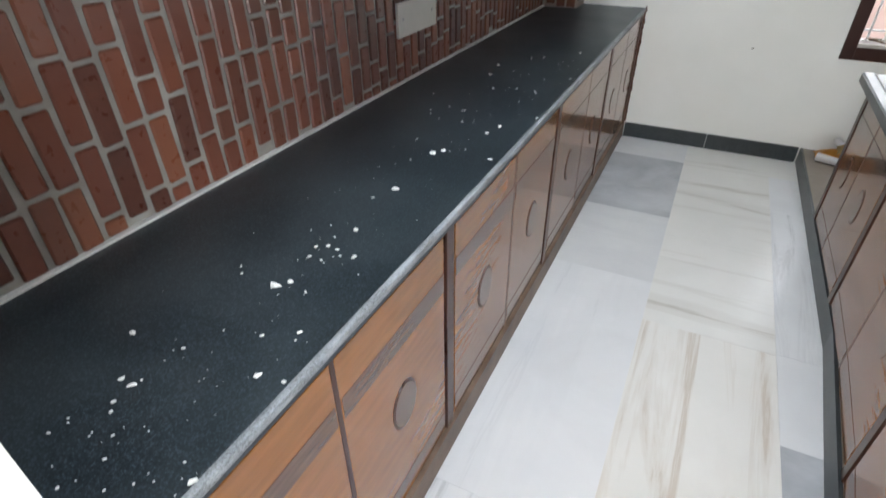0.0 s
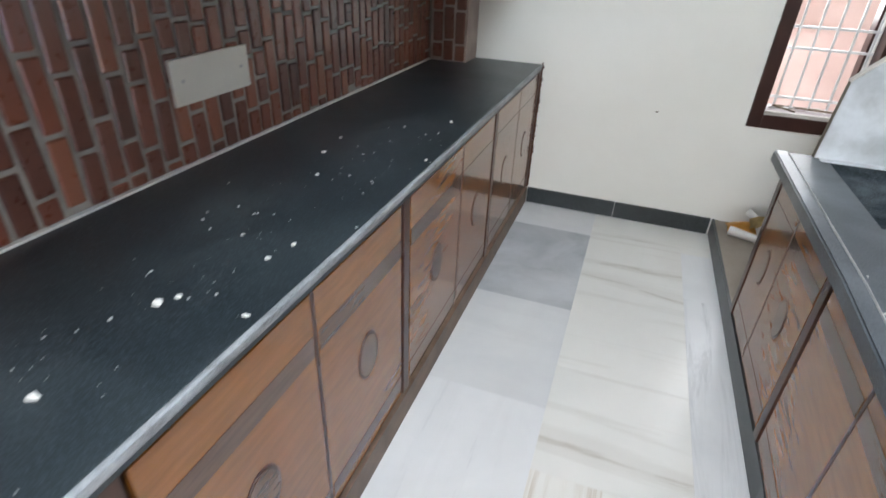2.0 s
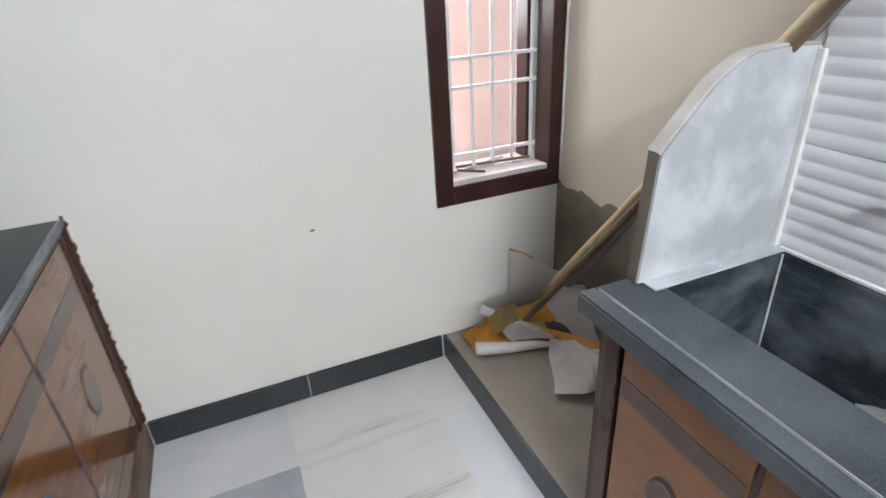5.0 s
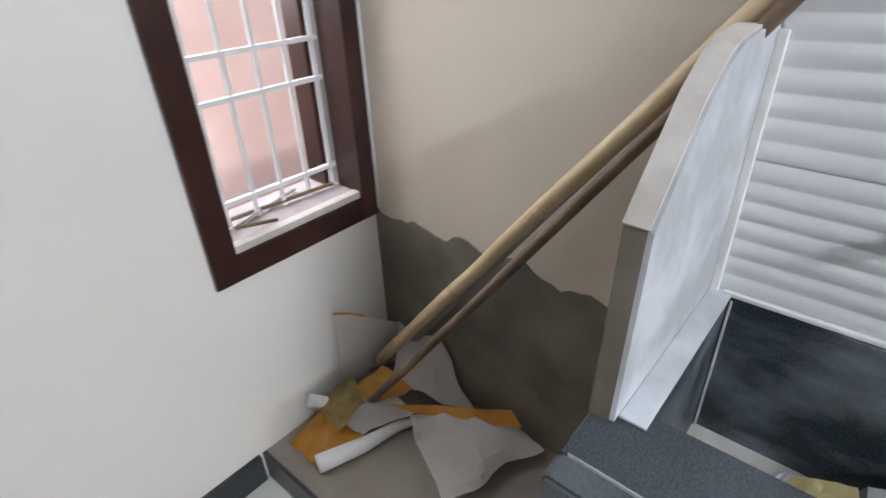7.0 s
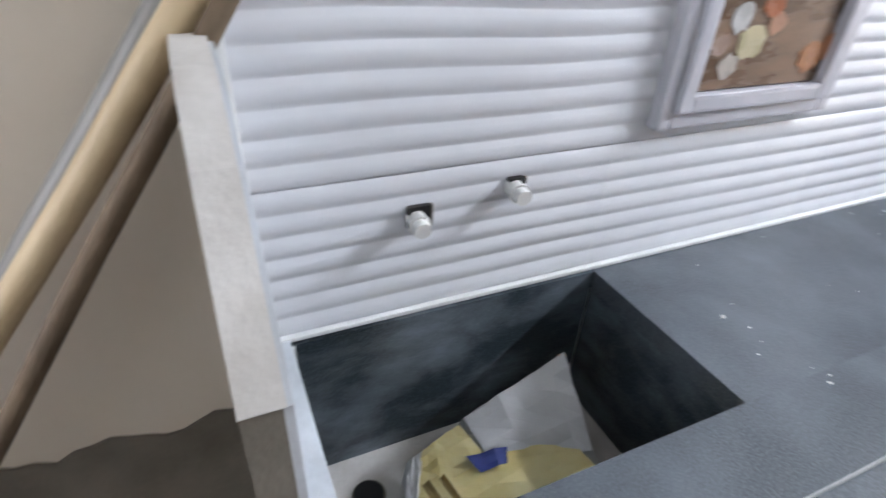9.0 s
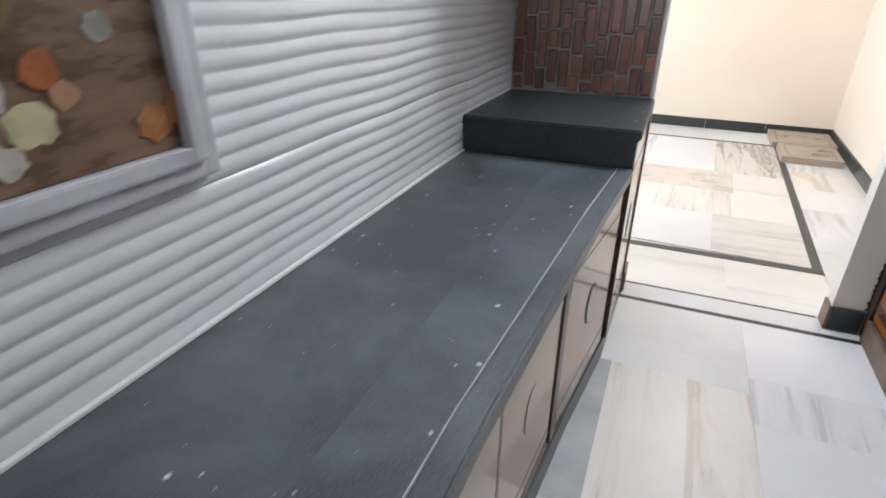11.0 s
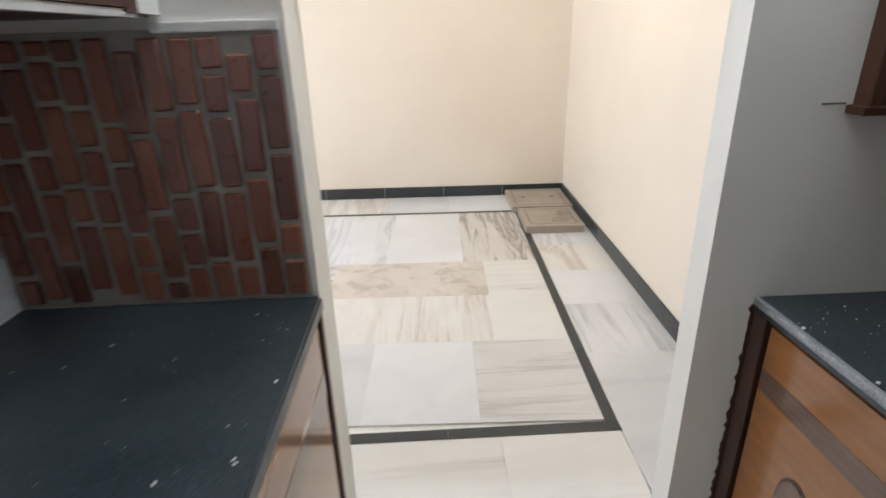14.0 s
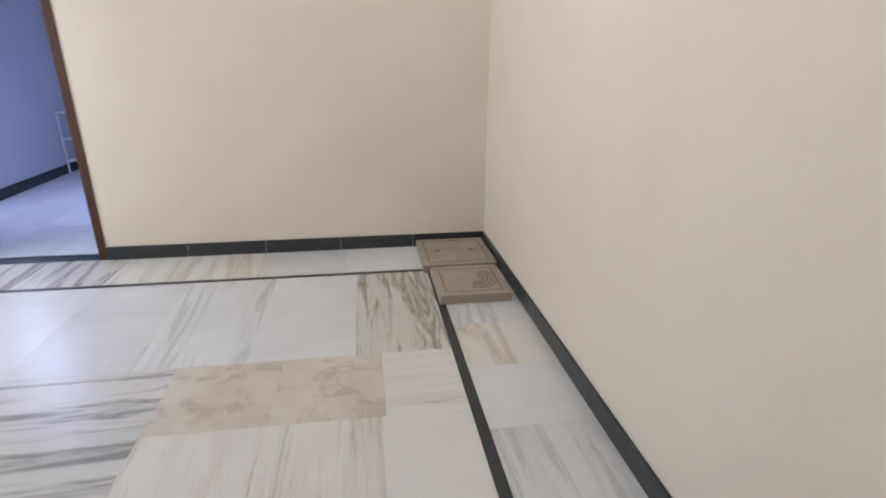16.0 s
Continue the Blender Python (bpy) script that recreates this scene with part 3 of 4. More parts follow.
for z in (0.80, 1.045, 1.145, 1.40, 1.5):
    part("cross_bar", B(1.185, 1.60, 0.098, 0.110, z, z + 0.012), M["whitesteel"], wi, "white enamelled bar")
# Right-hand window reveal, given as a dark brown strip.
part("shutter_edge", B(1.555, 1.58, 0.115, 0.19, 0.746, 1.79, bevel=0.003), M["frame"], wi, "dark brown strip along the window reveal")
bm = bmesh.new()
cyl(bm, (1.22, 0.03, 0.775), (1.33, 0.03, 0.752), 0.005, n=8)
part("stay", bm, M["oldwood"], wi, "thin dark window stay")
solid("outer_wall", B(-1.5, 4.5, 1.1, 1.3, -0.3, 6.0), M["pinkwall"], "pink painted wall of the neighbouring house", "wall", kind="structure")
solid("ground", B(-30, 30, -40, 30, -0.5, -0.31), M["ground"], "dusty ground outside", "ground", kind="structure")

# ---- upper units on the brick side ----
XF = -0.125
sh = thing("wall_shelf", (-0.37, -1.9, 1.372), "long plastered shelf slab above the brick wall", "shelf", kind="structure")
part("slab", B(XW, XF - 0.002, -1.388, -0.002, 1.372, 1.402, bevel=0.004), M["greyplaster"], sh)
part("slab", B(XW, XF - 0.002, -3.02, -1.390, 1.394, 1.424, bevel=0.004), M["greyplaster"], sh)


def upper_unit(y0, y1, label, closed):
    u = thing("wall_cabinet", (-0.37, (y0 + y1) / 2, 1.402), label, "cabinet", "wall cabinets above the brick wall")
    part("body", B(XW + 0.003, XF - 0.02 if closed else XW + 0.03, y0, y1, 1.403 if closed else 1.425, 2.05), M["stile"], u)
    lift = 0.0 if closed else 0.022
    part("bottom_lip", B(XF - 0.02, XF + 0.006, y0, y1, 1.372 + lift, 1.398 + lift, bevel=0.006), M["greyplaster"], u, "pale rounded bottom lip")
    return u


# Slab kept out of view, added to block light from the bricks.
part("raised_slab", B(XW, XF - 0.002, YW + 0.002, -3.022, 1.47, 1.50, bevel=0.004), M["plaster"], sh, "unseen higher slab, added to shade the bricks below")
part("slab_end", B(XW + 0.001, XF - 0.004, -3.04, -3.022, 1.425, 1.469), M["plaster"], sh)
un = upper_unit(-1.39, -0.004, "pale beige wall cabinet with thin dark frames between its doors", True)
for a, b in ((-1.385, -0.70), (-0.69, -0.012)):
    part("door", B(XF - 0.02, XF - 0.003, a + 0.012, b - 0.006, 1.41, 2.04, bevel=0.003), M["beige"], un, "pale beige door leaf")
part("stile", B(XF - 0.02, XF + 0.004, -1.535, -1.385, 1.362, 2.05, bevel=0.004), M["doorwood"], un, "wide reddish-brown upright")
part("divider", B(XF - 0.02, XF, -0.702, -0.688, 1.40, 2.05), M["stile"], un, "thin dark upright")
us = upper_unit(-3.02, -2.30, "open brown-framed wall cabinet with a dark inside", False)
for a in ((XF - 0.02, XF, -2.35, -2.30, 1.42, 2.05), (XF - 0.02, XF, -3.02, -2.97, 1.42, 2.05), (XF - 0.019, XF - 0.001, -2.97, -2.35, 1.42, 1.452)):
    part("face_frame", B(*a, bevel=0.004), M["doorwood"], us, "reddish-brown face frame")
part("side_panel", B(XW + 0.031, XF - 0.021, -2.318, -2.302, 1.426, 2.05), M["white"], us, "white painted side")
part("lining", B(XW + 0.031, XF - 0.021, -2.329, -2.319, 1.44, 2.05), M["doorwood"], us, "reddish-brown lining")
part("bottom_board", B(XW + 0.031, XF - 0.021, -2.968, -2.320, 1.4255, 1.438), M["stile"], us, "dark bottom board")

# shallow brown cupboard on the wall beside the doorway
cb = thing("wall_cupboard", (-0.35, YW, 1.28), "dark reddish-brown framed cupboard on the wall beside the doorway", "cupboard")
part("door", B(-0.58, -0.17, YW, YW + 0.03, 1.33, 2.05, bevel=0.004), M["stile"], cb)
for a in ((-0.165, -0.118, 1.285, 2.1), (-0.615, -0.585, 1.285, 2.1), (-0.584, -0.166, 1.285, 1.33)):
    part("frame", B(a[0], a[1], YW, YW + 0.045, a[2], a[3], bevel=0.005), M["doorwood"], cb)
part("sill", B(-0.615, -0.105, YW, YW + 0.05, 1.27, 1.288, bevel=0.005), M["doorwood"], cb)
part("crack", B(-0.105, -0.055, YW - 0.001, YW + 0.0015, 1.288, 1.292), M["cement"], cb, "dark crack in the plaster")

# switch plate on the bricks
sp = thing("switch_plate", (XW, -1.92, 1.09), "blank ivory switch plate mounted on the brick wall", "switch plate")
part("plate", B(XW, XW + 0.012, -2.095, -1.79, 1.032, 1.153, bevel=0.004), M["plate"], sp)
for y in (-2.06, -1.825):
    bm = cyl(bmesh.new(), (XW + 0.011, y, 1.095), (XW + 0.0135, y, 1.095), 0.005, n=10)
    part("screw", bm, M["steel"], sp)

# ---- wall cabinet above the raised counter ----
uc = thing("wall_cabinet", (1.4, -3.5, 1.48), "white-sided wall cabinet with a torn black corner and brown door", "cabinet")
part("body", B(1.215, 1.603, -3.776, -3.205, 1.482, 2.1), M["stile"], uc)
part("side_panel", B(1.265, 1.603, -3.205, -3.194, 1.478, 2.1), M["white"], uc, "white painted side panel")
part("corner_post", B(1.192, 1.266, -3.25, -3.194, 1.468, 2.1, bevel=0.003), M["black"], uc, "black torn edge strip")
part("bottom_strip", B(1.197, 1.215, -3.70, -3.25, 1.478, 1.491, bevel=0.004), M["plaster"], uc, "white filler under the door")
part("door", B(1.197, 1.215, -3.66, -3.26, 1.512, 2.09, bevel=0.004), M["wood"], uc, "brown laminate door")
part("stile", B(1.193, 1.215, -3.70, -3.66, 1.485, 2.1, bevel=0.003), M["stile"], uc)
part("rail", B(1.1935, 1.2145, -3.66, -3.25, 1.492, 1.512), M["stile"], uc)
part("side_fill", B(1.193, 1.213, -3.776, -3.70, 1.485, 2.1), M["cream"], uc, "cream filler beside the wall")
bm = bmesh.new()
for i in range(14):
    p0 = (1.26 + i * 0.008, -3.189, 1.492 + 0.006 * math.sin(i * 0.9))
    p1 = (1.26 + (i + 1) * 0.008, -3.189, 1.492 + 0.006 * math.sin((i + 1) * 0.9))
    cyl(bm, p0, p1, 0.0028, n=6)
part("torn_edging", bm, M["black"], uc, "loose curl of black edging")

# ---- lamps ----
tl = thing("tube_light", (0.55, YS, 2.68), "plain white tube light above the doorway", "lamp")
part("housing", B(0.08, 1.02, YS, YS + 0.05, 2.66, 2.72, bevel=0.006), M["whitesteel"], tl)
bm = cyl(bmesh.new(), (0.10, YS + 0.066, 2.69), (1.0, YS + 0.066, 2.69), 0.014)
part("tube", bm, M["tube"], tl, "lit white tube", True)

# ---- hall beyond the doorway, its walls turned slightly against the kitchen's ----
TURN = Matrix.Translation((0.048, -4.4, 0)) @ Matrix.Rotation(radians(-2.1), 4, 'Z') @ Matrix.Translation((-0.048, 4.4, 0))


def turned(ob):
    ob.matrix_basis = TURN @ ob.matrix_basis
    return ob


HX0, HX1, HY = -0.452, 4.3, -7.645
turned(solid("wall_hall_west", B(HX0 - 0.2, HX0, HY, -3.90, 0, HC), M["hall"], "warm cream painted hall wall", "wall", kind="structure"))
D2A, D2B = 2.432, 3.462
bm = bmesh.new()
box(bm, HX0 - 0.2, D2A, HY - 0.15, HY, 0, HC)
box(bm, D2A, D2B, HY - 0.15, HY, 2.05, HC)
box(bm, D2B, HX1 + 0.2, HY - 0.15, HY, 0, HC)
turned(solid("wall_hall_south", bm, M["hall"], "warm cream painted hall wall with a doorway", "wall", kind="structure"))
turned(solid("wall_hall_north", B(1.88, HX1, -3.90, -3.8, 0, HC), M["hall"], "warm cream hall wall beside the kitchen", "wall", kind="structure"))
# Unseen wall; its opening is added to go with the hall fill lamp.
bm = bmesh.new()
box(bm, HX1, HX1 + 0.2, HY, -7.25, 0, HC)
box(bm, HX1, HX1 + 0.2, -5.6, -3.8, 0, HC)
box(bm, HX1, HX1 + 0.2, -7.25, -5.6, 0, 0.8)
box(bm, HX1, HX1 + 0.2, -7.25, -5.6, 2.2, HC)
turned(solid("wall_hall_east", bm, M["hall"], "warm cream hall wall, unseen, with an opening added for fill light", "wall", kind="structure"))
turned(solid("ceiling_hall", B(HX0 - 0.2, HX1 + 0.2, HY - 0.15, -3.90, HC, HC + 0.1), M["ceil"], "plain white hall ceiling", "ceiling", kind="structure"))
turned(skirting("baseboard_hall", 'x', HY, 1, HX0 + 0.014, 2.377, 0.10, "black granite skirting along the hall wall"))
turned(skirting("baseboard_hall", 'y', HX0, 1, HY, -3.905, 0.10, "black granite skirting along the hall wall"))
df = thing("door_frame", (2.5, HY, 0), "reddish-brown wooden door frame to the bedroom", "door frame", kind="structure")
for a in ((2.380, 2.437, HY - 0.12, HY + 0.008, 0, 2.08), (3.457, 3.512, HY - 0.12, HY + 0.008, 0, 2.08), (2.437, 3.457, HY - 0.12, HY + 0.008, 2.02, 2.08)):
    part("post", B(*a, bevel=0.004), M["doorwood"], df)
turned(df)
dl = new("door_leaf")
tagged(dl, "dark brown panelled door standing open into the bedroom", "door")
dl.matrix_basis = pose(3.452, HY - 0.17, 0, 0, 0, 24)
turned(dl)


def leaf_part(name, bm, label=""):
    ob = new(name, mesh_of(name, bm, M["frame"]))
    ob.parent = dl
    return ob


leaf_part("leaf", B(-0.04, 0, -0.92, 0, 0.012, 2.02, bevel=0.004))
for z0, z1 in ((0.15, 0.75), (0.95, 1.85)):
    leaf_part("panel", B(-0.05, -0.04, -0.80, -0.12, z0, z1, bevel=0.004))
hb = thing("ceiling_bulb", (0.30, -5.7, HC), "small warm bulb hanging in the hall", "lamp")
part("flex", cyl(bmesh.new(), (0.30, -5.7, 2.66), (0.30, -5.7, HC), 0.004, n=8), M["black"], hb)
bm = bmesh.new()
cyl(bm, (0.30, -5.7, 2.62), (0.30, -5.7, 2.67), 0.016, n=12)
part("holder", bm, M["black"], hb)

# bedroom
turned(solid("wall_bedroom_east", B(4.22, 4.42, -13.3, -7.75, 0, HC), M["bluewhite"], "pale blue bedroom wall", "wall", kind="structure"))
turned(solid("wall_bedroom_south", B(1.0, 4.42, -12.9, -12.7, 0, HC), M["bluewhite"], "pale blue bedroom wall", "wall", kind="structure"))
turned(solid("wall_bedroom_west", B(0.8, 1.0, -12.9, -7.75, 0, HC), M["bluewhite"], "pale blue bedroom wall", "wall", kind="structure"))
turned(solid("ceiling_bedroom", B(0.8, 4.42, -12.9, -7.75, HC, HC + 0.1), M["ceil"], "plain bedroom ceiling", "ceiling", kind="structure"))
turned(solid("baseboard_bedroom", B(4.206, 4.22, -12.7, -7.75, 0, 0.11), M["skirt"], "black skirting in the bedroom", "skirting", kind="structure"))
bw = thing("window_2", (4.2, -9.3, 1.0), "dark brown bedroom window with white bars and bright daylight", "window", kind="structure")
for a in ((-9.93, -9.85, 0.95, 2.05), (-9.08, -9.0, 0.95, 2.05), (-9.85, -9.08, 0.95, 1.03), (-9.85, -9.08, 1.97, 2.05)):
    part("window_frame", B(4.19, 4.22, a[0], a[1], a[2], a[3], bevel=0.004), M["frame"], bw)
part("pane", B(4.212, 4.219, -9.85, -9.08, 1.03, 1.97), glow("bright_daylight", (0.8, 0.9, 1), 1.6), bw, "bright daylight outside")
for i in range(6):
    part("bar", B(4.20, 4.208, -9.80 + i * 0.13, -9.785 + i * 0.13, 1.03, 1.97), M["whitesteel"], bw)
for z in (1.25, 1.5, 1.75):
    part("cross_bar", B(4.198, 4.209, -9.85, -9.08, z, z + 0.014), M["whitesteel"], bw)
st = thing("wire_stand", (4.05, -11.1, 0), "white wire stand against the bedroom wall", "stand")
for dx, dy in ((0, 0), (0.2, 0), (0, 0.3), (0.2, 0.3)):
    part("leg", cyl(bmesh.new(), (3.98 + dx, -11.25 + dy, 0), (3.98 + dx, -11.25 + dy, 0.75), 0.012, n=8), M["whitesteel"], st)
for z in (0.15, 0.42, 0.74):
    part("shelf", B(3.97, 4.19, -11.26, -10.94, z, z + 0.02), M["whitesteel"], st)

turned(bw)
turned(st)

# ---- loose things ----
def tube(bm, pts, radii, n=14):
    rings = []
    d = (pts[-1] - pts[0]).normalized()
    u = d.cross(Vector((1, 0, 0))).normalized()
    w = d.cross(u)
    for p, r in zip(pts, radii):
        rings.append([bm.verts.new(p + (u * math.cos(k * math.tau / n) + w * math.sin(k * math.tau / n)) * r) for k in range(n)])
    for a, b in zip(rings, rings[1:]):
        for k in range(n):
            bm.faces.new((a[k], a[(k + 1) % n], b[(k + 1) % n], b[k]))
    bm.faces.new(rings[0][::-1])
    bm.faces.new(rings[-1])
    bmesh.ops.recalc_face_normals(bm, faces=bm.faces)
    return bm


def pole(name, a, b, r, mt, label, category, rings=0, taper=0.85):
    a, b = Vector(a), Vector(b)
    rg = random.Random(name)
    th = thing(name, a, label, category, "poles leaning in the corner")
    n = 16
    pts = [a.lerp(b, i / n) + Vector((rg.uniform(-1, 1), rg.uniform(-1, 1), 0)) * r * 0.14 for i in range(n + 1)]
    part("shaft", tube(bmesh.new(), pts, [r * (1 - (1 - taper) * i / n) * rg.uniform(0.96, 1.04) for i in range(n + 1)]), mt, th, smooth=True)
    for i in range(rings):
        c = a.lerp(b, (i + 0.6) / rings)
        d = (b - a).normalized() * 0.006
        part("node", cyl(bmesh.new(), c - d, c + d, r * 1.06 * (1 - (1 - taper) * (i + 0.6) / rings), n=14), mt, th, "swollen joint")
    return th


pole("bamboo_pole", (1.535, -0.01, 0.125), (1.549, -1.40, 1.880), 0.0185, M["bamboo"], "pale bamboo pole leaning over the partition", "pole", 6)
pole("wooden_pole", (1.392, -0.125, 0.12), (1.565, -1.195, 1.62), 0.0125, M["oldwood"], "dark weathered wooden pole leaning over the partition", "pole")
pole("plastic_pipe", (1.598, -0.03, 0.115), (1.602, -1.42, 1.955), 0.018, M["pipe"], "grey plastic pipe leaning in the corner", "pipe", taper=1.0)


def crumple(name, parent, corners, mt, seed, amp=0.03, n=12, label="", lift=0.0):
    """A sheet between four corners, crumpled, with thickness."""
    bm = bmesh.new()
    c = [Vector(p) for p in corners]
    g = []
    for i in range(n + 1):
        row = []
        for j in range(n + 1):
            u, v = i / n, j / n
            p = c[0] * (1 - u) * (1 - v) + c[1] * u * (1 - v) + c[2] * u * v + c[3] * (1 - u) * v
            w = noise.noise(p * 9 + Vector((seed, 0, 0))) + 0.5 * noise.noise(p * 21 + Vector((0, seed, 0)))
            p = p + Vector((noise.noise(p * 7 + Vector((0, 0, seed))) * amp, noise.noise(p * 8 + Vector((seed, seed, 0))) * amp, w * amp + lift * math.sin(math.pi * u) * math.sin(math.pi * v)))
            p.z = max(p.z, 0.104)
            row.append(bm.verts.new(p))
        g.append(row)
    for i in range(n):
        for j in range(n):
            bm.faces.new((g[i][j], g[i + 1][j], g[i + 1][j + 1], g[i][j + 1]))
    bmesh.ops.solidify(bm, geom=list(bm.faces), thickness=0.002)
    return part(name, bm, mt, parent, label, False)


sk1 = thing("torn_sack", (1.4, -0.3, 0.097), "torn white cement sacks with orange printing crumpled on the ledge", "sack")
crumple("sack_sheet", sk1, ((1.17, -0.035, 0.108), (1.175, -0.175, 0.106), (1.33, -0.215, 0.125), (1.32, -0.05, 0.15)), M["orange"], 3.1, 0.02, label="orange printed layer", lift=0.03)
crumple("sack_sheet", sk1, ((1.28, -0.05, 0.15), (1.28, -0.15, 0.145), (1.40, -0.175, 0.185), (1.41, -0.06, 0.215)), M["ochre"], 6.1, 0.035, label="brown printed layer")
crumple("sack_sheet", sk1, ((1.30, -0.10, 0.13), (1.31, -0.205, 0.125), (1.47, -0.27, 0.15), (1.46, -0.09, 0.19)), M["sack"], 4.4, 0.03, lift=0.02, label="white woven sheet")
crumple("sack_sheet", sk1, ((1.38, -0.10, 0.185), (1.40, -0.19, 0.18), (1.50, -0.25, 0.20), (1.49, -0.12, 0.23)), M["orange"], 7.7, 0.025, 8, "orange printed fold")
crumple("sack_sheet", sk1, ((1.395, -0.035, 0.19), (1.60, -0.075, 0.14), (1.61, -0.08, 0.305), (1.403, -0.033, 0.430)), M["sack"], 5.2, 0.009, label="white flap against the wall")
crumple("sack_hem", sk1, ((1.402, -0.035, 0.424), (1.50, -0.052, 0.366), (1.50, -0.052, 0.382), (1.402, -0.035, 0.442)), M["orange"], 5.2, 0.004, 6, "orange hem")
crumple("sack_sheet", sk1, ((1.47, -0.17, 0.19), (1.615, -0.082, 0.305), (1.618, -0.235, 0.315), (1.60, -0.39, 0.12)), M["sack"], 1.7, 0.022, lift=0.03, label="white woven sheet")
crumple("sack_sheet", sk1, ((1.44, -0.268, 0.15), (1.30, -0.52, 0.128), (1.59, -0.64, 0.128), (1.612, -0.50, 0.175)), M["sack"], 8.4, 0.026, lift=0.05, label="white woven sheet")
crumple("sack_sheet", sk1, ((1.41, -0.22, 0.185), (1.44, -0.29, 0.175), (1.585, -0.575, 0.185), (1.61, -0.52, 0.20)), M["orange"], 2.9, 0.01, label="orange printed seam")
part("rolled_edge", tube(bmesh.new(), [Vector((1.175, -0.178, 0.124)), Vector((1.30, -0.225, 0.120)), Vector((1.41, -0.25, 0.114)), Vector((1.49, -0.29, 0.112))], [0.026, 0.022, 0.016, 0.008]), M["paper"], sk1, "tightly rolled white edge", True)
part("rolled_edge", tube(bmesh.new(), [Vector((1.275, -0.02, 0.185)), Vector((1.32, -0.065, 0.165)), Vector((1.365, -0.11, 0.15))], [0.020, 0.018, 0.014]), M["paper"], sk1, "rolled white edge", True)

# sacks lying in the sink
sk2 = thing("paper_sack", (1.42, -1.3, ZB), "empty white and yellow cement sacks lying in the sink", "sack")


def card(name, corners, mt, label, thick=0.004, n=6, seed=1.0):
    bm = bmesh.new()
    c = [Vector(p) for p in corners]
    g = [[bm.verts.new(c[0] * (1 - i / n) * (1 - j / n) + c[1] * (i / n) * (1 - j / n) + c[2] * (i / n) * (j / n) + c[3] * (1 - i / n) * (j / n)
          + Vector((0, 0, 0.008 * noise.noise(Vector((i * 0.7 + seed, j * 0.7, seed)))))) for j in range(n + 1)] for i in range(n + 1)]
    for i in range(n):
        for j in range(n):
            bm.faces.new((g[i][j], g[i + 1][j], g[i + 1][j + 1], g[i][j + 1]))
    bmesh.ops.solidify(bm, geom=list(bm.faces), thickness=thick)
    return part(name, bm, mt, sk2, label)


card("sheet", ((1.512, -1.235, 0.60), (1.40, -1.25, 0.578), (1.372, -1.412, 0.60), (1.505, -1.425, 0.70)), M["paper"], "stiff grey-white sheet")
card("sheet", ((1.407, -1.072, 0.578), (1.30, -1.085, 0.57), (1.30, -1.40, 0.60), (1.446, -1.378, 0.604)), M["yellow"], "yellow printed panel", seed=2.0)
card("sheet", ((1.497, -1.150, 0.570), (1.405, -1.105, 0.572), (1.415, -1.245, 0.590), (1.508, -1.225, 0.594)), M["yellow"], "yellow printed panel", seed=4.0)
card("sheet", ((1.492, -1.122, 0.562), (1.405, -1.085, 0.568), (1.405, -1.107, 0.574), (1.496, -1.152, 0.572)), M["paper"], "white margin of the sack", seed=5.0)
card("sheet", ((1.512, -1.235, 0.599), (1.505, -1.425, 0.698), (1.545, -1.40, 0.494), (1.545, -1.21, 0.494)), M["paper"], "back of the sack", seed=6.0)
card("sheet", ((1.492, -1.122, 0.561), (1.30, -1.085, 0.567), (1.30, -1.085, 0.494), (1.50, -1.115, 0.494)), M["paper"], "folded end of the sack", seed=7.0)
card("sheet", ((1.372, -1.412, 0.599), (1.505, -1.425, 0.699), (1.50, -1.44, 0.494), (1.30, -1.43, 0.494)), M["paper"], "folded end of the sack", seed=8.0)
card("sheet", ((1.505, -1.430, 0.693), (1.585, -1.485, 0.60), (1.55, -1.505, 0.55), (1.507, -1.455, 0.60)), M["orange"], "orange scrap", seed=3.0)
card("print", ((1.440, -1.205, 0.601), (1.405, -1.215, 0.598), (1.402, -1.262, 0.603), (1.428, -1.275, 0.606)), M["blueink"], "dark blue print", 0.003, 3)
for y, w in ((-1.12, 0.012), (-1.15, 0.008), (-1.30, 0.02), (-1.335, 0.01)):
    card("print", ((1.425, y, 0.592), (1.375, y - 0.01, 0.590), (1.375, y - 0.01 - w, 0.594), (1.425, y - w, 0.596)), M["ochre"], "brown print", 0.003, 2)

# water outlets in the tiles
for y, z, k in ((-1.168, 0.978, 0.82), (-1.330, 1.003, 0.62)):
    so = thing("water_outlet", (XE, y, z), "capped water outlet in a chipped square hole", "pipe fitting", "water outlets over the sink")
    part("hole", B(1.5895, 1.604, y - 0.026 * k, y + 0.016 * k, z - 0.021 * k, z + 0.021 * k), M["black"], so, "dark chipped hole")
    part("chipped_edge", B(1.5885, 1.596, y - 0.030 * k, y - 0.026 * k, z - 0.022 * k, z + 0.022 * k, bevel=0.001), M["cement"], so, "broken tile edge")
    part("cap", cyl(bmesh.new(), (1.60, y, z - 0.002), (1.556, y + 0.004, z - 0.004), 0.0145, 0.0125, 12), M["chip"], so, "white plug")
    part("cap_rim", cyl(bmesh.new(), (1.575, y + 0.002, z - 0.003), (1.569, y + 0.003, z - 0.003), 0.0165, n=12), M["chip"], so)

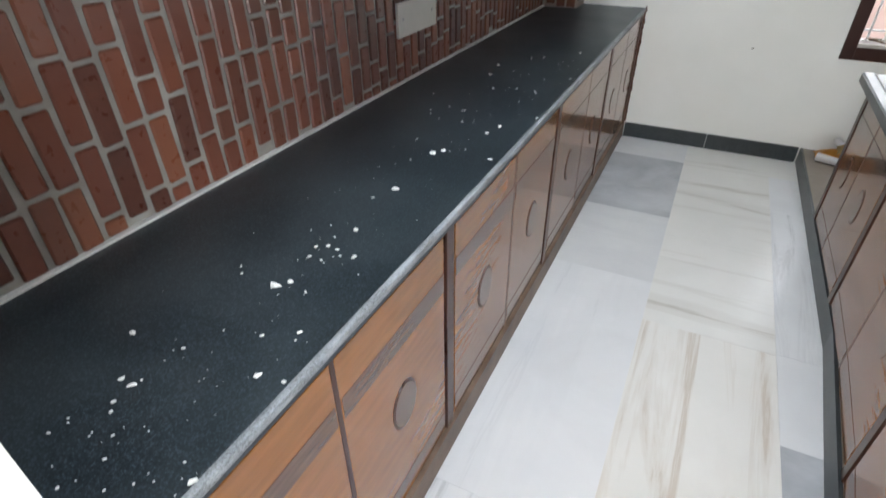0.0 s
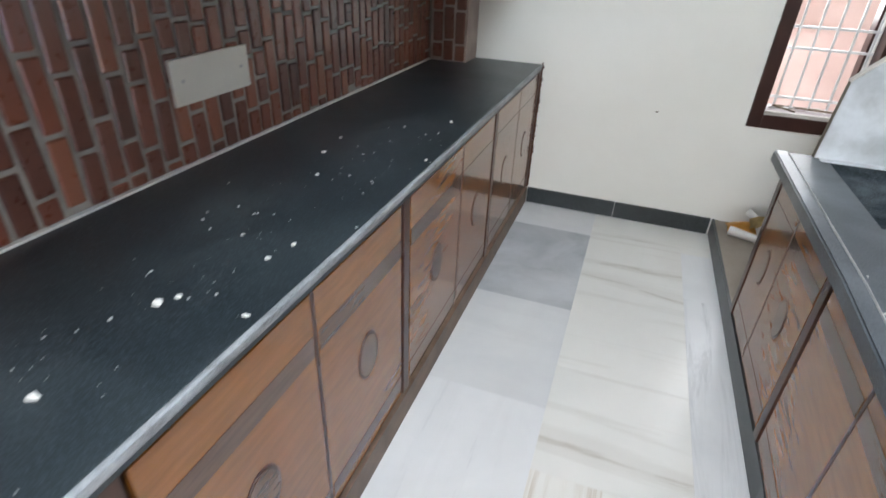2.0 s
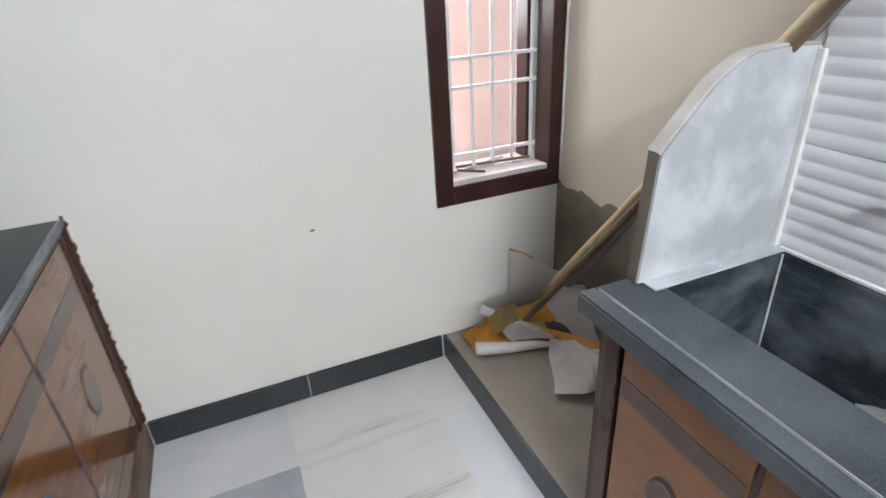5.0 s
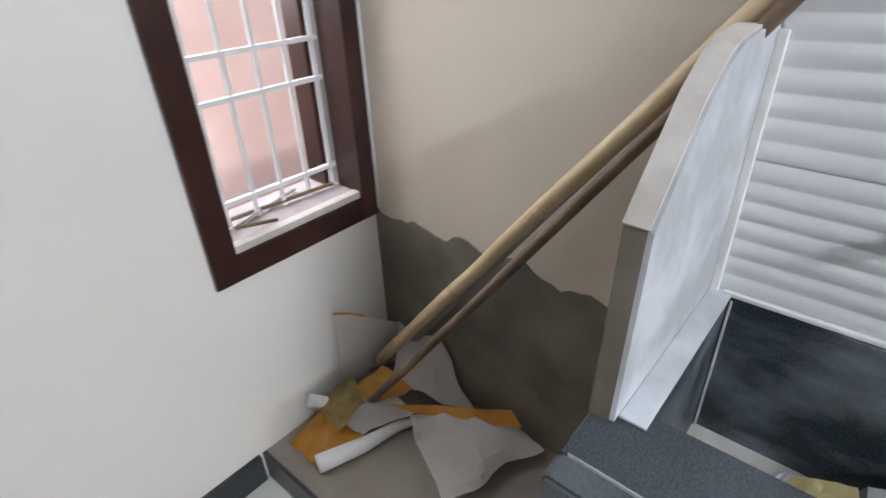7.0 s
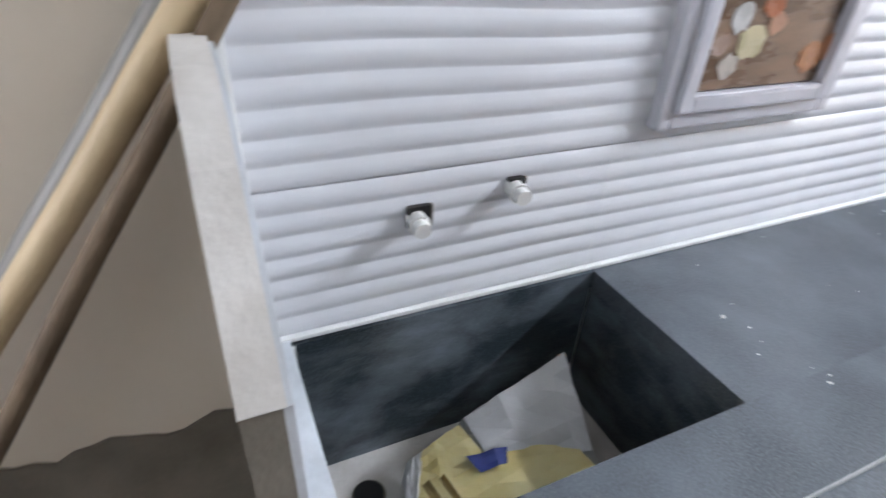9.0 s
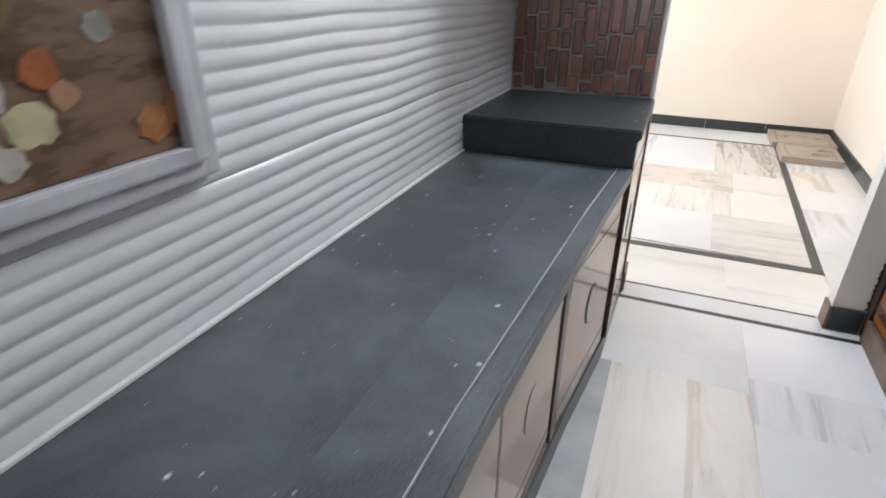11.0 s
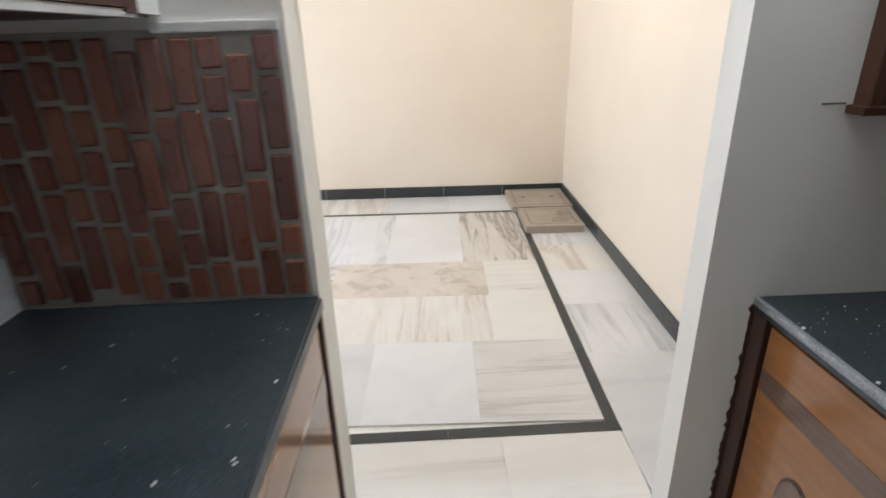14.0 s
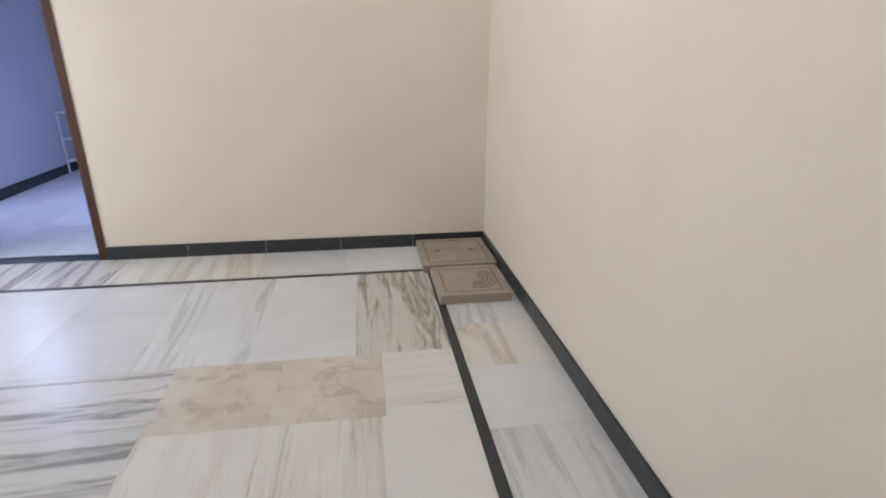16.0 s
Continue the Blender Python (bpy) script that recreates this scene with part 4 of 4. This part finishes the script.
# still-life tile panel in a moulded border
PY0, PY1, PZ0, PZ1 = -1.94, -1.634, 1.128, 1.62
pp = thing("tile_picture", (XE, -1.81, 1.07), "still-life tile panel of pale flowers in a grey moulded border", "picture")
for k, (g, d) in enumerate(((0.058, 0.024), (0.030, 0.034))):
    w = 0.028
    for a in ((PY0 - g, PY0 - g + w, PZ0 - g, PZ1 + g), (PY1 + g - w, PY1 + g, PZ0 - g, PZ1 + g), (PY0 - g + w, PY1 + g - w, PZ0 - g, PZ0 - g + w), (PY0 - g + w, PY1 + g - w, PZ1 + g - w, PZ1 + g)):
        part("border", B(XE - d, XE + 0.004, a[0], a[1], a[2], a[3], bevel=0.006), M["frametile"], pp)
part("ground", B(XE - 0.016, XE + 0.004, PY0, PY1, PZ0, PZ1), surface("brown_painted_ground", (0.06, 0.035, 0.022), (0.26, 0.165, 0.105), 7, 60, (0.2, 0.35), 0.05, (1, 1, 3)), pp, "streaked brown ground")
blobs = [(-1.70, 1.24, 0.036, (0.80, 0.80, 0.78)), (-1.70, 1.165, 0.03, (0.72, 0.66, 0.58)), (-1.735, 1.20, 0.045, (0.78, 0.70, 0.44)), (-1.765, 1.262, 0.034, (0.52, 0.17, 0.07)), (-1.785, 1.228, 0.028, (0.62, 0.34, 0.22)), (-1.668, 1.20, 0.026, (0.58, 0.42, 0.34)), (-1.90, 1.17, 0.04, (0.55, 0.24, 0.10)), (-1.945, 1.185, 0.035, (0.50, 0.20, 0.08)), (-1.85, 1.30, 0.03, (0.42, 0.40, 0.36)), (-1.73, 1.33, 0.04, (0.30, 0.22, 0.10)), (-1.80, 1.38, 0.05, (0.60, 0.46, 0.30)), (-1.72, 1.42, 0.045, (0.66, 0.28, 0.16)), (-1.88, 1.42, 0.04, (0.28, 0.26, 0.14))]
rb = random.Random(8)
for y, z, r, c in blobs:
    r, c = r * 0.72, tuple(0.75 * q for q in c)
    bm = bmesh.new()
    prism(bm, [(y + r * (1 + rb.uniform(-0.25, 0.2)) * math.cos(a * math.tau / 14), z + 0.9 * r * (1 + rb.uniform(-0.25, 0.2)) * math.sin(a * math.tau / 14)) for a in range(14)], 'x', XE - 0.0175 - rb.uniform(0, 0.001), XE - 0.015)
    part("painted_bloom", bm, surface("painted_bloom", tuple(0.75 * q for q in c), c, 30, 90, (0.2, 0.35), 0.02), pp)

# floor slabs stacked in the hall corner
def carved(x0, x1, y0, y1, z0, z1, arcs, label):
    t = thing("carved_slab", ((x0 + x1) / 2, (y0 + y1) / 2, z0), label, "stone slab", "carved slabs in the corner")
    part("slab", B(x0, x1, y0, y1, z0, z1, bevel=0.006), M["conc"], t)
    w = 0.006
    ix0, ix1, iy0, iy1 = x0 + 0.045, x1 - 0.045, y0 + 0.05, y1 - 0.05
    for a in ((ix0, ix1, iy0, iy0 + w), (ix0, ix1, iy1 - w, iy1), (ix0, ix0 + w, iy0, iy1), (ix1 - w, ix1, iy0, iy1)):
        part("groove", B(a[0], a[1], a[2], a[3], z1 - 0.002, z1 + 0.0008), M["concline"], t)
    cx, cy = (x0 + x1) / 2, (y0 + y1) / 2
    if arcs:
        for k in range(4):
            bm = bmesh.new()
            r = 0.05 + 0.03 * k
            for i in range(14):
                a0, a1 = math.pi * (i / 14) + 1.2, math.pi * ((i + 1) / 14) + 1.2
                cyl(bm, (cx - 0.04 + r * math.cos(a0), cy + r * math.sin(a0), z1), (cx - 0.04 + r * math.cos(a1), cy + r * math.sin(a1), z1), 0.003, n=5)
            part("arc_groove", bm, M["concline"], t)
    else:
        for dx in (-0.13, 0.13):
            for k in range(3):
                part("slot", B(cx + dx - 0.02, cx + dx + 0.02, cy - 0.03 + 0.02 * k, cy - 0.022 + 0.02 * k, z1 - 0.002, z1 + 0.0008), M["concline"], t)
    return t


turned(carved(-0.425, 0.10, -7.625, -7.075, 0, 0.055, False, "flat sandy stone slab with two slotted lifting marks"))
turned(carved(-0.392, 0.06, -7.025, -6.555, 0, 0.06, True, "flat sandy stone slab with carved concentric arcs"))

# ---- lime chips on the counters ----
def chips(name, n, seed, where, z, size, label):
    rg = random.Random(seed)
    bm = bmesh.new()
    for _ in range(n):
        x, y = where(rg)
        s = size * (0.2 + rg.random() ** 3 * 0.7)
        m = Matrix.Translation((x, y, z + s * 0.12)) @ Euler((0, 0, rg.uniform(0, 6.3))).to_matrix().to_4x4() @ Matrix.Diagonal((s, s * rg.uniform(0.5, 0.9), s * 0.3, 1))
        bmesh.ops.create_icosphere(bm, subdivisions=1, radius=0.5, matrix=m)
    return solid(name, bm, M["chip"], label, "debris", kind="stuff")


def band_w(rg):
    y = -3.75 + 2.3 * rg.random() ** 1.4
    return min(-0.02, max(-0.5, rg.gauss(-0.19 + 0.03 * math.sin(3 * y), 0.075))), y


chips("lime_chips", 190, 11, band_w, 0.86, 0.0115, "white lime and putty chips scattered on the granite counter")
chips("lime_chips", 75, 12, lambda rg: (rg.uniform(1.10, 1.58), rg.uniform(-3.1, -1.6)), 0.80, 0.013, "white chips scattered on the sink counter")
chips("lime_chips", 30, 13, lambda rg: (1.0 + 0.5 * rg.random() ** 1.8, rg.uniform(-3.75, -3.2)), 0.932, 0.012, "white chips on the raised slab")

# the larger lumps, which lie singly
LUMPS = [(-0.194, -3.305, 26), (-0.177, -3.281, 15), (-0.225, -3.592, 17), (-0.252, -3.591, 12), (-0.066, -3.493, 15), (-0.014, -3.669, 17), (-0.187, -2.861, 24), (-0.204, -2.621, 24), (-0.069, -3.386, 13), (-0.326, -3.513, 16),
         (-0.113, -3.158, 14), (-0.169, -3.067, 15), (-0.371, -1.668, 16), (-0.037, -2.59, 15), (-0.348, -1.815, 18), (-0.104, -2.346, 18), (-0.122, -2.413, 17), (-0.185, -2.592, 15), (-0.098, -1.322, 17), (-0.186, -3.146, 13), (-0.207, -3.16, 13), (-0.197, -3.196, 12), (-0.159, -3.15, 12), (-0.036, -1.74, 14), (-0.271, -1.98, 14)]
rg = random.Random(31)
for x, y, mm in LUMPS:
    d = mm / 1000
    m = Matrix.Translation((x, y, 0.86 + d * 0.13)) @ Euler((0, 0, rg.uniform(0, 6.3))).to_matrix().to_4x4() @ Matrix.Diagonal((d, d * rg.uniform(0.55, 0.85), d * 0.3, 1))
    bm = bmesh.new()
    bmesh.ops.create_icosphere(bm, subdivisions=1, radius=0.5)
    for v in bm.verts:
        v.co *= 1 + 0.7 * noise.noise(v.co * 3 + Vector((x * 90, y * 90, 0)))
    bmesh.ops.transform(bm, matrix=m, verts=bm.verts)
    solid("lime_lump", bm, M["chip"], "small white lump of dried lime on the granite counter", "debris", "lime lumps on the counter")

# ---- floors, laid tile by tile ----
fl = solid("floor", B(-0.82, 1.84, -3.90, 0.2, -0.06, -0.006), M["grout"], "kitchen floor of large polished marble tiles in white, grey and cream", "floor", kind="structure")
flh = solid("floor_hall", B(HX0 - 0.2, HX1 + 0.2, HY - 0.15, -3.78, -0.07, -0.0085), M["grout"], "hall floor of veined marble tiles with black granite border strips", "floor", kind="structure")
flb = solid("floor_bedroom", B(0.8, 4.42, -12.9, HY - 0.15, -0.06, -0.010), M["mortar"], "bluish marble bedroom floor", "floor", kind="structure")


def slab(parent, x0, x1, y0, y1, mt, name="floor_tile", lift=0.0):
    g = 0.0003
    part(name, B(x0 + g, x1 - g, y0 + g, y1 - g, -0.012, lift), M[mt], parent)


K = [(-0.02, 0.455, -0.325, -0.012, "m_pale"), (0.455, 1.12, -0.325, -0.012, "m_cream_x"),
     (-0.02, 0.455, -1.11, -0.325, "m_grey"), (0.455, 0.95, -0.80, -0.325, "m_cream_x"), (0.95, 1.12, -0.80, -0.325, "m_white"),
     (0.455, 0.95, -1.50, -0.80, "m_cream_x"), (0.95, 1.12, -2.01, -0.80, "m_streak_y"),
     (-0.02, 0.455, -1.75, -1.11, "m_pale"), (-0.02, 0.455, -3.04, -1.75, "m_white"), (0.455, 0.95, -2.02, -1.50, "m_cream_x"),
     (0.455, 0.95, -3.20, -2.02, "m_cream_y"), (0.95, 1.12, -2.46, -2.01, "m_white"), (0.95, 1.10, -3.2, -2.46, "m_grey"),
     (-0.02, 0.455, -3.30, -3.04, "m_streak_y"), (-0.02, 0.455, -3.72, -3.30, "m_white"), (0.455, 1.0, -3.72, -3.20, "m_pale")]
for a in K:
    slab(fl, *a)
slab(fl, 0.14, 0.99, -3.884, -3.75, "m_pale")
slab(fl, 0.0, 0.99, -3.75, -3.72, "skirt", "floor_strip")
slab(fl, 0.14, 0.99, -3.90, -3.884, "skirt", "floor_strip")
X0, X1 = 0.023, 0.073
Y1, Y2, Y3, Y4 = -4.43, -4.375, -7.15, -7.11
H = [(X1, 0.565, -5.035, Y1, "m_soft_x"), (0.565, 1.054, -5.035, Y1, "m_white"), (1.054, 1.5, -5.035, Y1, "m_pale"), (1.5, 2.2, -5.035, Y1, "m_dark_x"),
     (X1, 0.455, -5.545, -5.035, "m_cream_x"), (0.455, 0.93, -5.545, -5.035, "m_cream_y"), (0.93, 1.415, -5.545, -5.035, "m_cream_y"), (1.415, 2.2, -6.05, -5.035, "m_dark_x"),
     (X1, 0.435, -6.05, -5.545, "m_cream_x"), (0.435, 0.92, -6.05, -5.545, "m_brown"), (0.92, 1.415, -6.05, -5.545, "m_brown"),
     (X1, 0.565, Y4, -6.05, "m_dark_y"), (0.565, 1.1, Y4, -6.05, "m_white"), (1.1, 1.65, Y4, -6.05, "m_streak_y"), (1.65, 2.2, Y4, -6.05, "m_pale"), (2.2, 2.8, Y4, -6.05, "m_white"),
     (2.2, 3.0, -6.05, Y1, "m_pale"), (2.8, 3.6, Y4, -6.05, "m_cream_x"), (3.0, 4.3, -6.05, Y1, "m_white"), (3.6, 4.3, Y4, -6.05, "m_pale"),
     (HX0, X0, -4.90, -3.925, "m_pale"), (HX0, X0, -5.40, -4.90, "m_streak_y"), (HX0, X0, -5.86, -5.40, "m_white"), (HX0, X0, -6.30, -5.86, "m_cream_y"), (HX0, X0, HY, -6.30, "m_streak_y"),
     (X1, 0.64, HY, Y3, "m_white"), (0.64, 1.17, HY, Y3, "m_pale"), (1.17, 1.25, HY, Y3, "m_dark_y"), (1.25, 1.7, HY, Y3, "m_cream_y"), (1.7, 2.22, HY, Y3, "m_cream_y"), (2.22, 3.1, HY, Y3, "m_dark_y"), (3.1, 4.3, HY, Y3, "m_pale")]
for a in H:
    slab(flh, *a)
for i in range(5):
    w = (Y2 - Y3) / 5
    slab(flh, X0, X1, Y3 + i * w, Y3 + (i + 1) * w, "skirt", "border_strip", 0.0015)
for a, b in ((X1, 0.7), (0.7, 2.0), (2.0, 4.3)):
    slab(flh, a, b, Y3, Y4, "skirt", "border_strip", 0.0015)
slab(flh, 2.437, 3.457, HY - 0.145, HY - 0.005, "skirt", "door_sill")
turned(flh)
# the row by the doorway runs square with the kitchen
for a, b in ((0.023, 0.7), (0.7, 2.0)):
    slab(fl, a, b, -4.418, -4.362, "skirt", "border_strip", 0.0025)
for a in ((0.03, 0.5, -4.39, -3.90, "m_cream_x"), (0.5, 1.1, -4.40, -3.90, "m_cream_x"), (1.1, 2.4, -4.42, -3.95, "m_pale")):
    slab(fl, *a)
for i in range(7):
    for j in range(6):
        slab(flb, 1.0 + i * 0.46, 1.0 + (i + 1) * 0.46, -12.7 + j * 0.822, -12.7 + (j + 1) * 0.822, ("m_white", "m_pale")[(i * 3 + j) % 2])
turned(flb)

# ---- wall tiles: ridged white ceramic ----
def ridged(y0, y1, z0, z1):
    bm = bmesh.new()
    prof = []
    z = z0
    pitch = 0.035
    n = max(1, round((z1 - z0) / pitch))
    p = (z1 - z0) / n
    for i in range(n):
        for f, d in ((0.02, 0.0012), (0.16, 0.0038), (0.42, 0.0056), (0.72, 0.0046), (0.95, 0.0016)):
            prof.append((XE + 0.004 - d, z0 + (i + f) * p))
    prof = [(XE + 0.004, z0), *prof, (XE + 0.004, z1)]
    rows = []
    for k in range(13):
        y = y0 + 0.0004 + (y1 - y0 - 0.0008) * k / 12
        rows.append([bm.verts.new((XE + 0.004 - (XE + 0.004 - x) * (1 + 0.35 * noise.noise(Vector((y * 5, zz * 9, 3)))), y,
                                   zz + (0.0 if j in (0, len(prof) - 1) else 0.0055 * noise.noise(Vector((y * 3.2, zz * 5, 0)))))) for j, (x, zz) in enumerate(prof)])
    for a, b in zip(rows, rows[1:]):
        for i in range(len(prof) - 1):
            bm.faces.new((a[i], b[i], b[i + 1], a[i + 1]))
    for f in bm.faces:
        f.smooth = True
    bmesh.ops.recalc_face_normals(bm, faces=bm.faces)
    return bm


ty = [-0.935, -1.52, -2.085, -2.65, -3.215, -3.776]
tz = [0.802, 1.045, 1.36, 1.675, 1.99, 2.305]
for a, b in zip(ty, ty[1:]):
    for c, d in zip(tz, tz[1:]):
        o = part("wall_tile", ridged(b, a, c, d), M["walltile"], wall_e)
        for p in o.data.polygons:
            p.use_smooth = True
part("wall_joint", B(1.589, 1.600, -3.165, -0.955, 0.8005, 0.808, bevel=0.002), M["grout"], wall_e, "rough white cement line above the counter")

# ---- bricks, upright, column by column ----
def brick_mesh(w, h, axis):
    bm = box(bmesh.new(), *((0, 0.011, -w / 2, w / 2, -h / 2, h / 2) if axis == 'x' else (-w / 2, w / 2, 0, 0.011, -h / 2, h / 2)))
    bmesh.ops.bevel(bm, geom=[e for e in bm.edges], offset=0.0042, segments=1, affect='EDGES')
    return mesh_of("brick", bm, M["brick"])


def lay(parent, axis, at, u0, u1, z0, z1, seed, pitch=0.0587, length=0.166):
    rg = random.Random(seed)
    kinds = {}
    n = round((u1 - u0) / pitch)
    p = (u1 - u0) / n
    for i in range(n):
        u = u0 + (i + 0.5) * p
        z = z0 - rg.random() * length - rg.uniform(0, 0.02)
        while z < z1 - 0.015:
            size = length * (0.5 if rg.random() < 0.28 else rg.uniform(0.94, 1.06))
            a, b = max(z0, z) + 0.0055, min(z1, z + size) - 0.0055
            if b - a > 0.02:
                key = round((b - a) / 0.006)
                if key not in kinds:
                    kinds[key] = brick_mesh(p - (0.0125 if pitch > 0.055 else 0.009), key * 0.006, axis)
                ob = new("brick", kinds[key])
                ob.parent = parent
                zz = (a + b) / 2
                ob.matrix_basis = pose(at, u + rg.uniform(-0.002, 0.002), zz, rg.uniform(-2, 2)) if axis == 'x' else pose(u + rg.uniform(-0.002, 0.002), at, zz, 0, rg.uniform(-2, 2))
            z += size


lay(wall_w, 'x', XW - 0.013, YW + 0.005, -0.205, 0.862, 1.393, 5)
lay(wall_w, 'x', XW - 0.013, YW + 0.005, -3.025, 1.395, 1.466, 15)
lay(pil, 'y', -0.2115 + 0.0, XW + 0.01, -0.41, 0.862, 1.370, 6)
part("brick_bed", B(DX1 + 0.012, XE, YS, YS + 0.004, 0.932, 1.462), M["mortar"], wall_s, "grey mortar between the bricks")
lay(wall_s, 'y', YS + 0.002, DX1 + 0.014, XE - 0.004, 0.935, 1.455, 7, 0.0515, 0.15)
part("brick_cap", B(DX1 + 0.01, 1.215, YS, YS + 0.012, 1.456, 1.474, bevel=0.003), M["grout"], wall_s, "white putty line over the bricks")
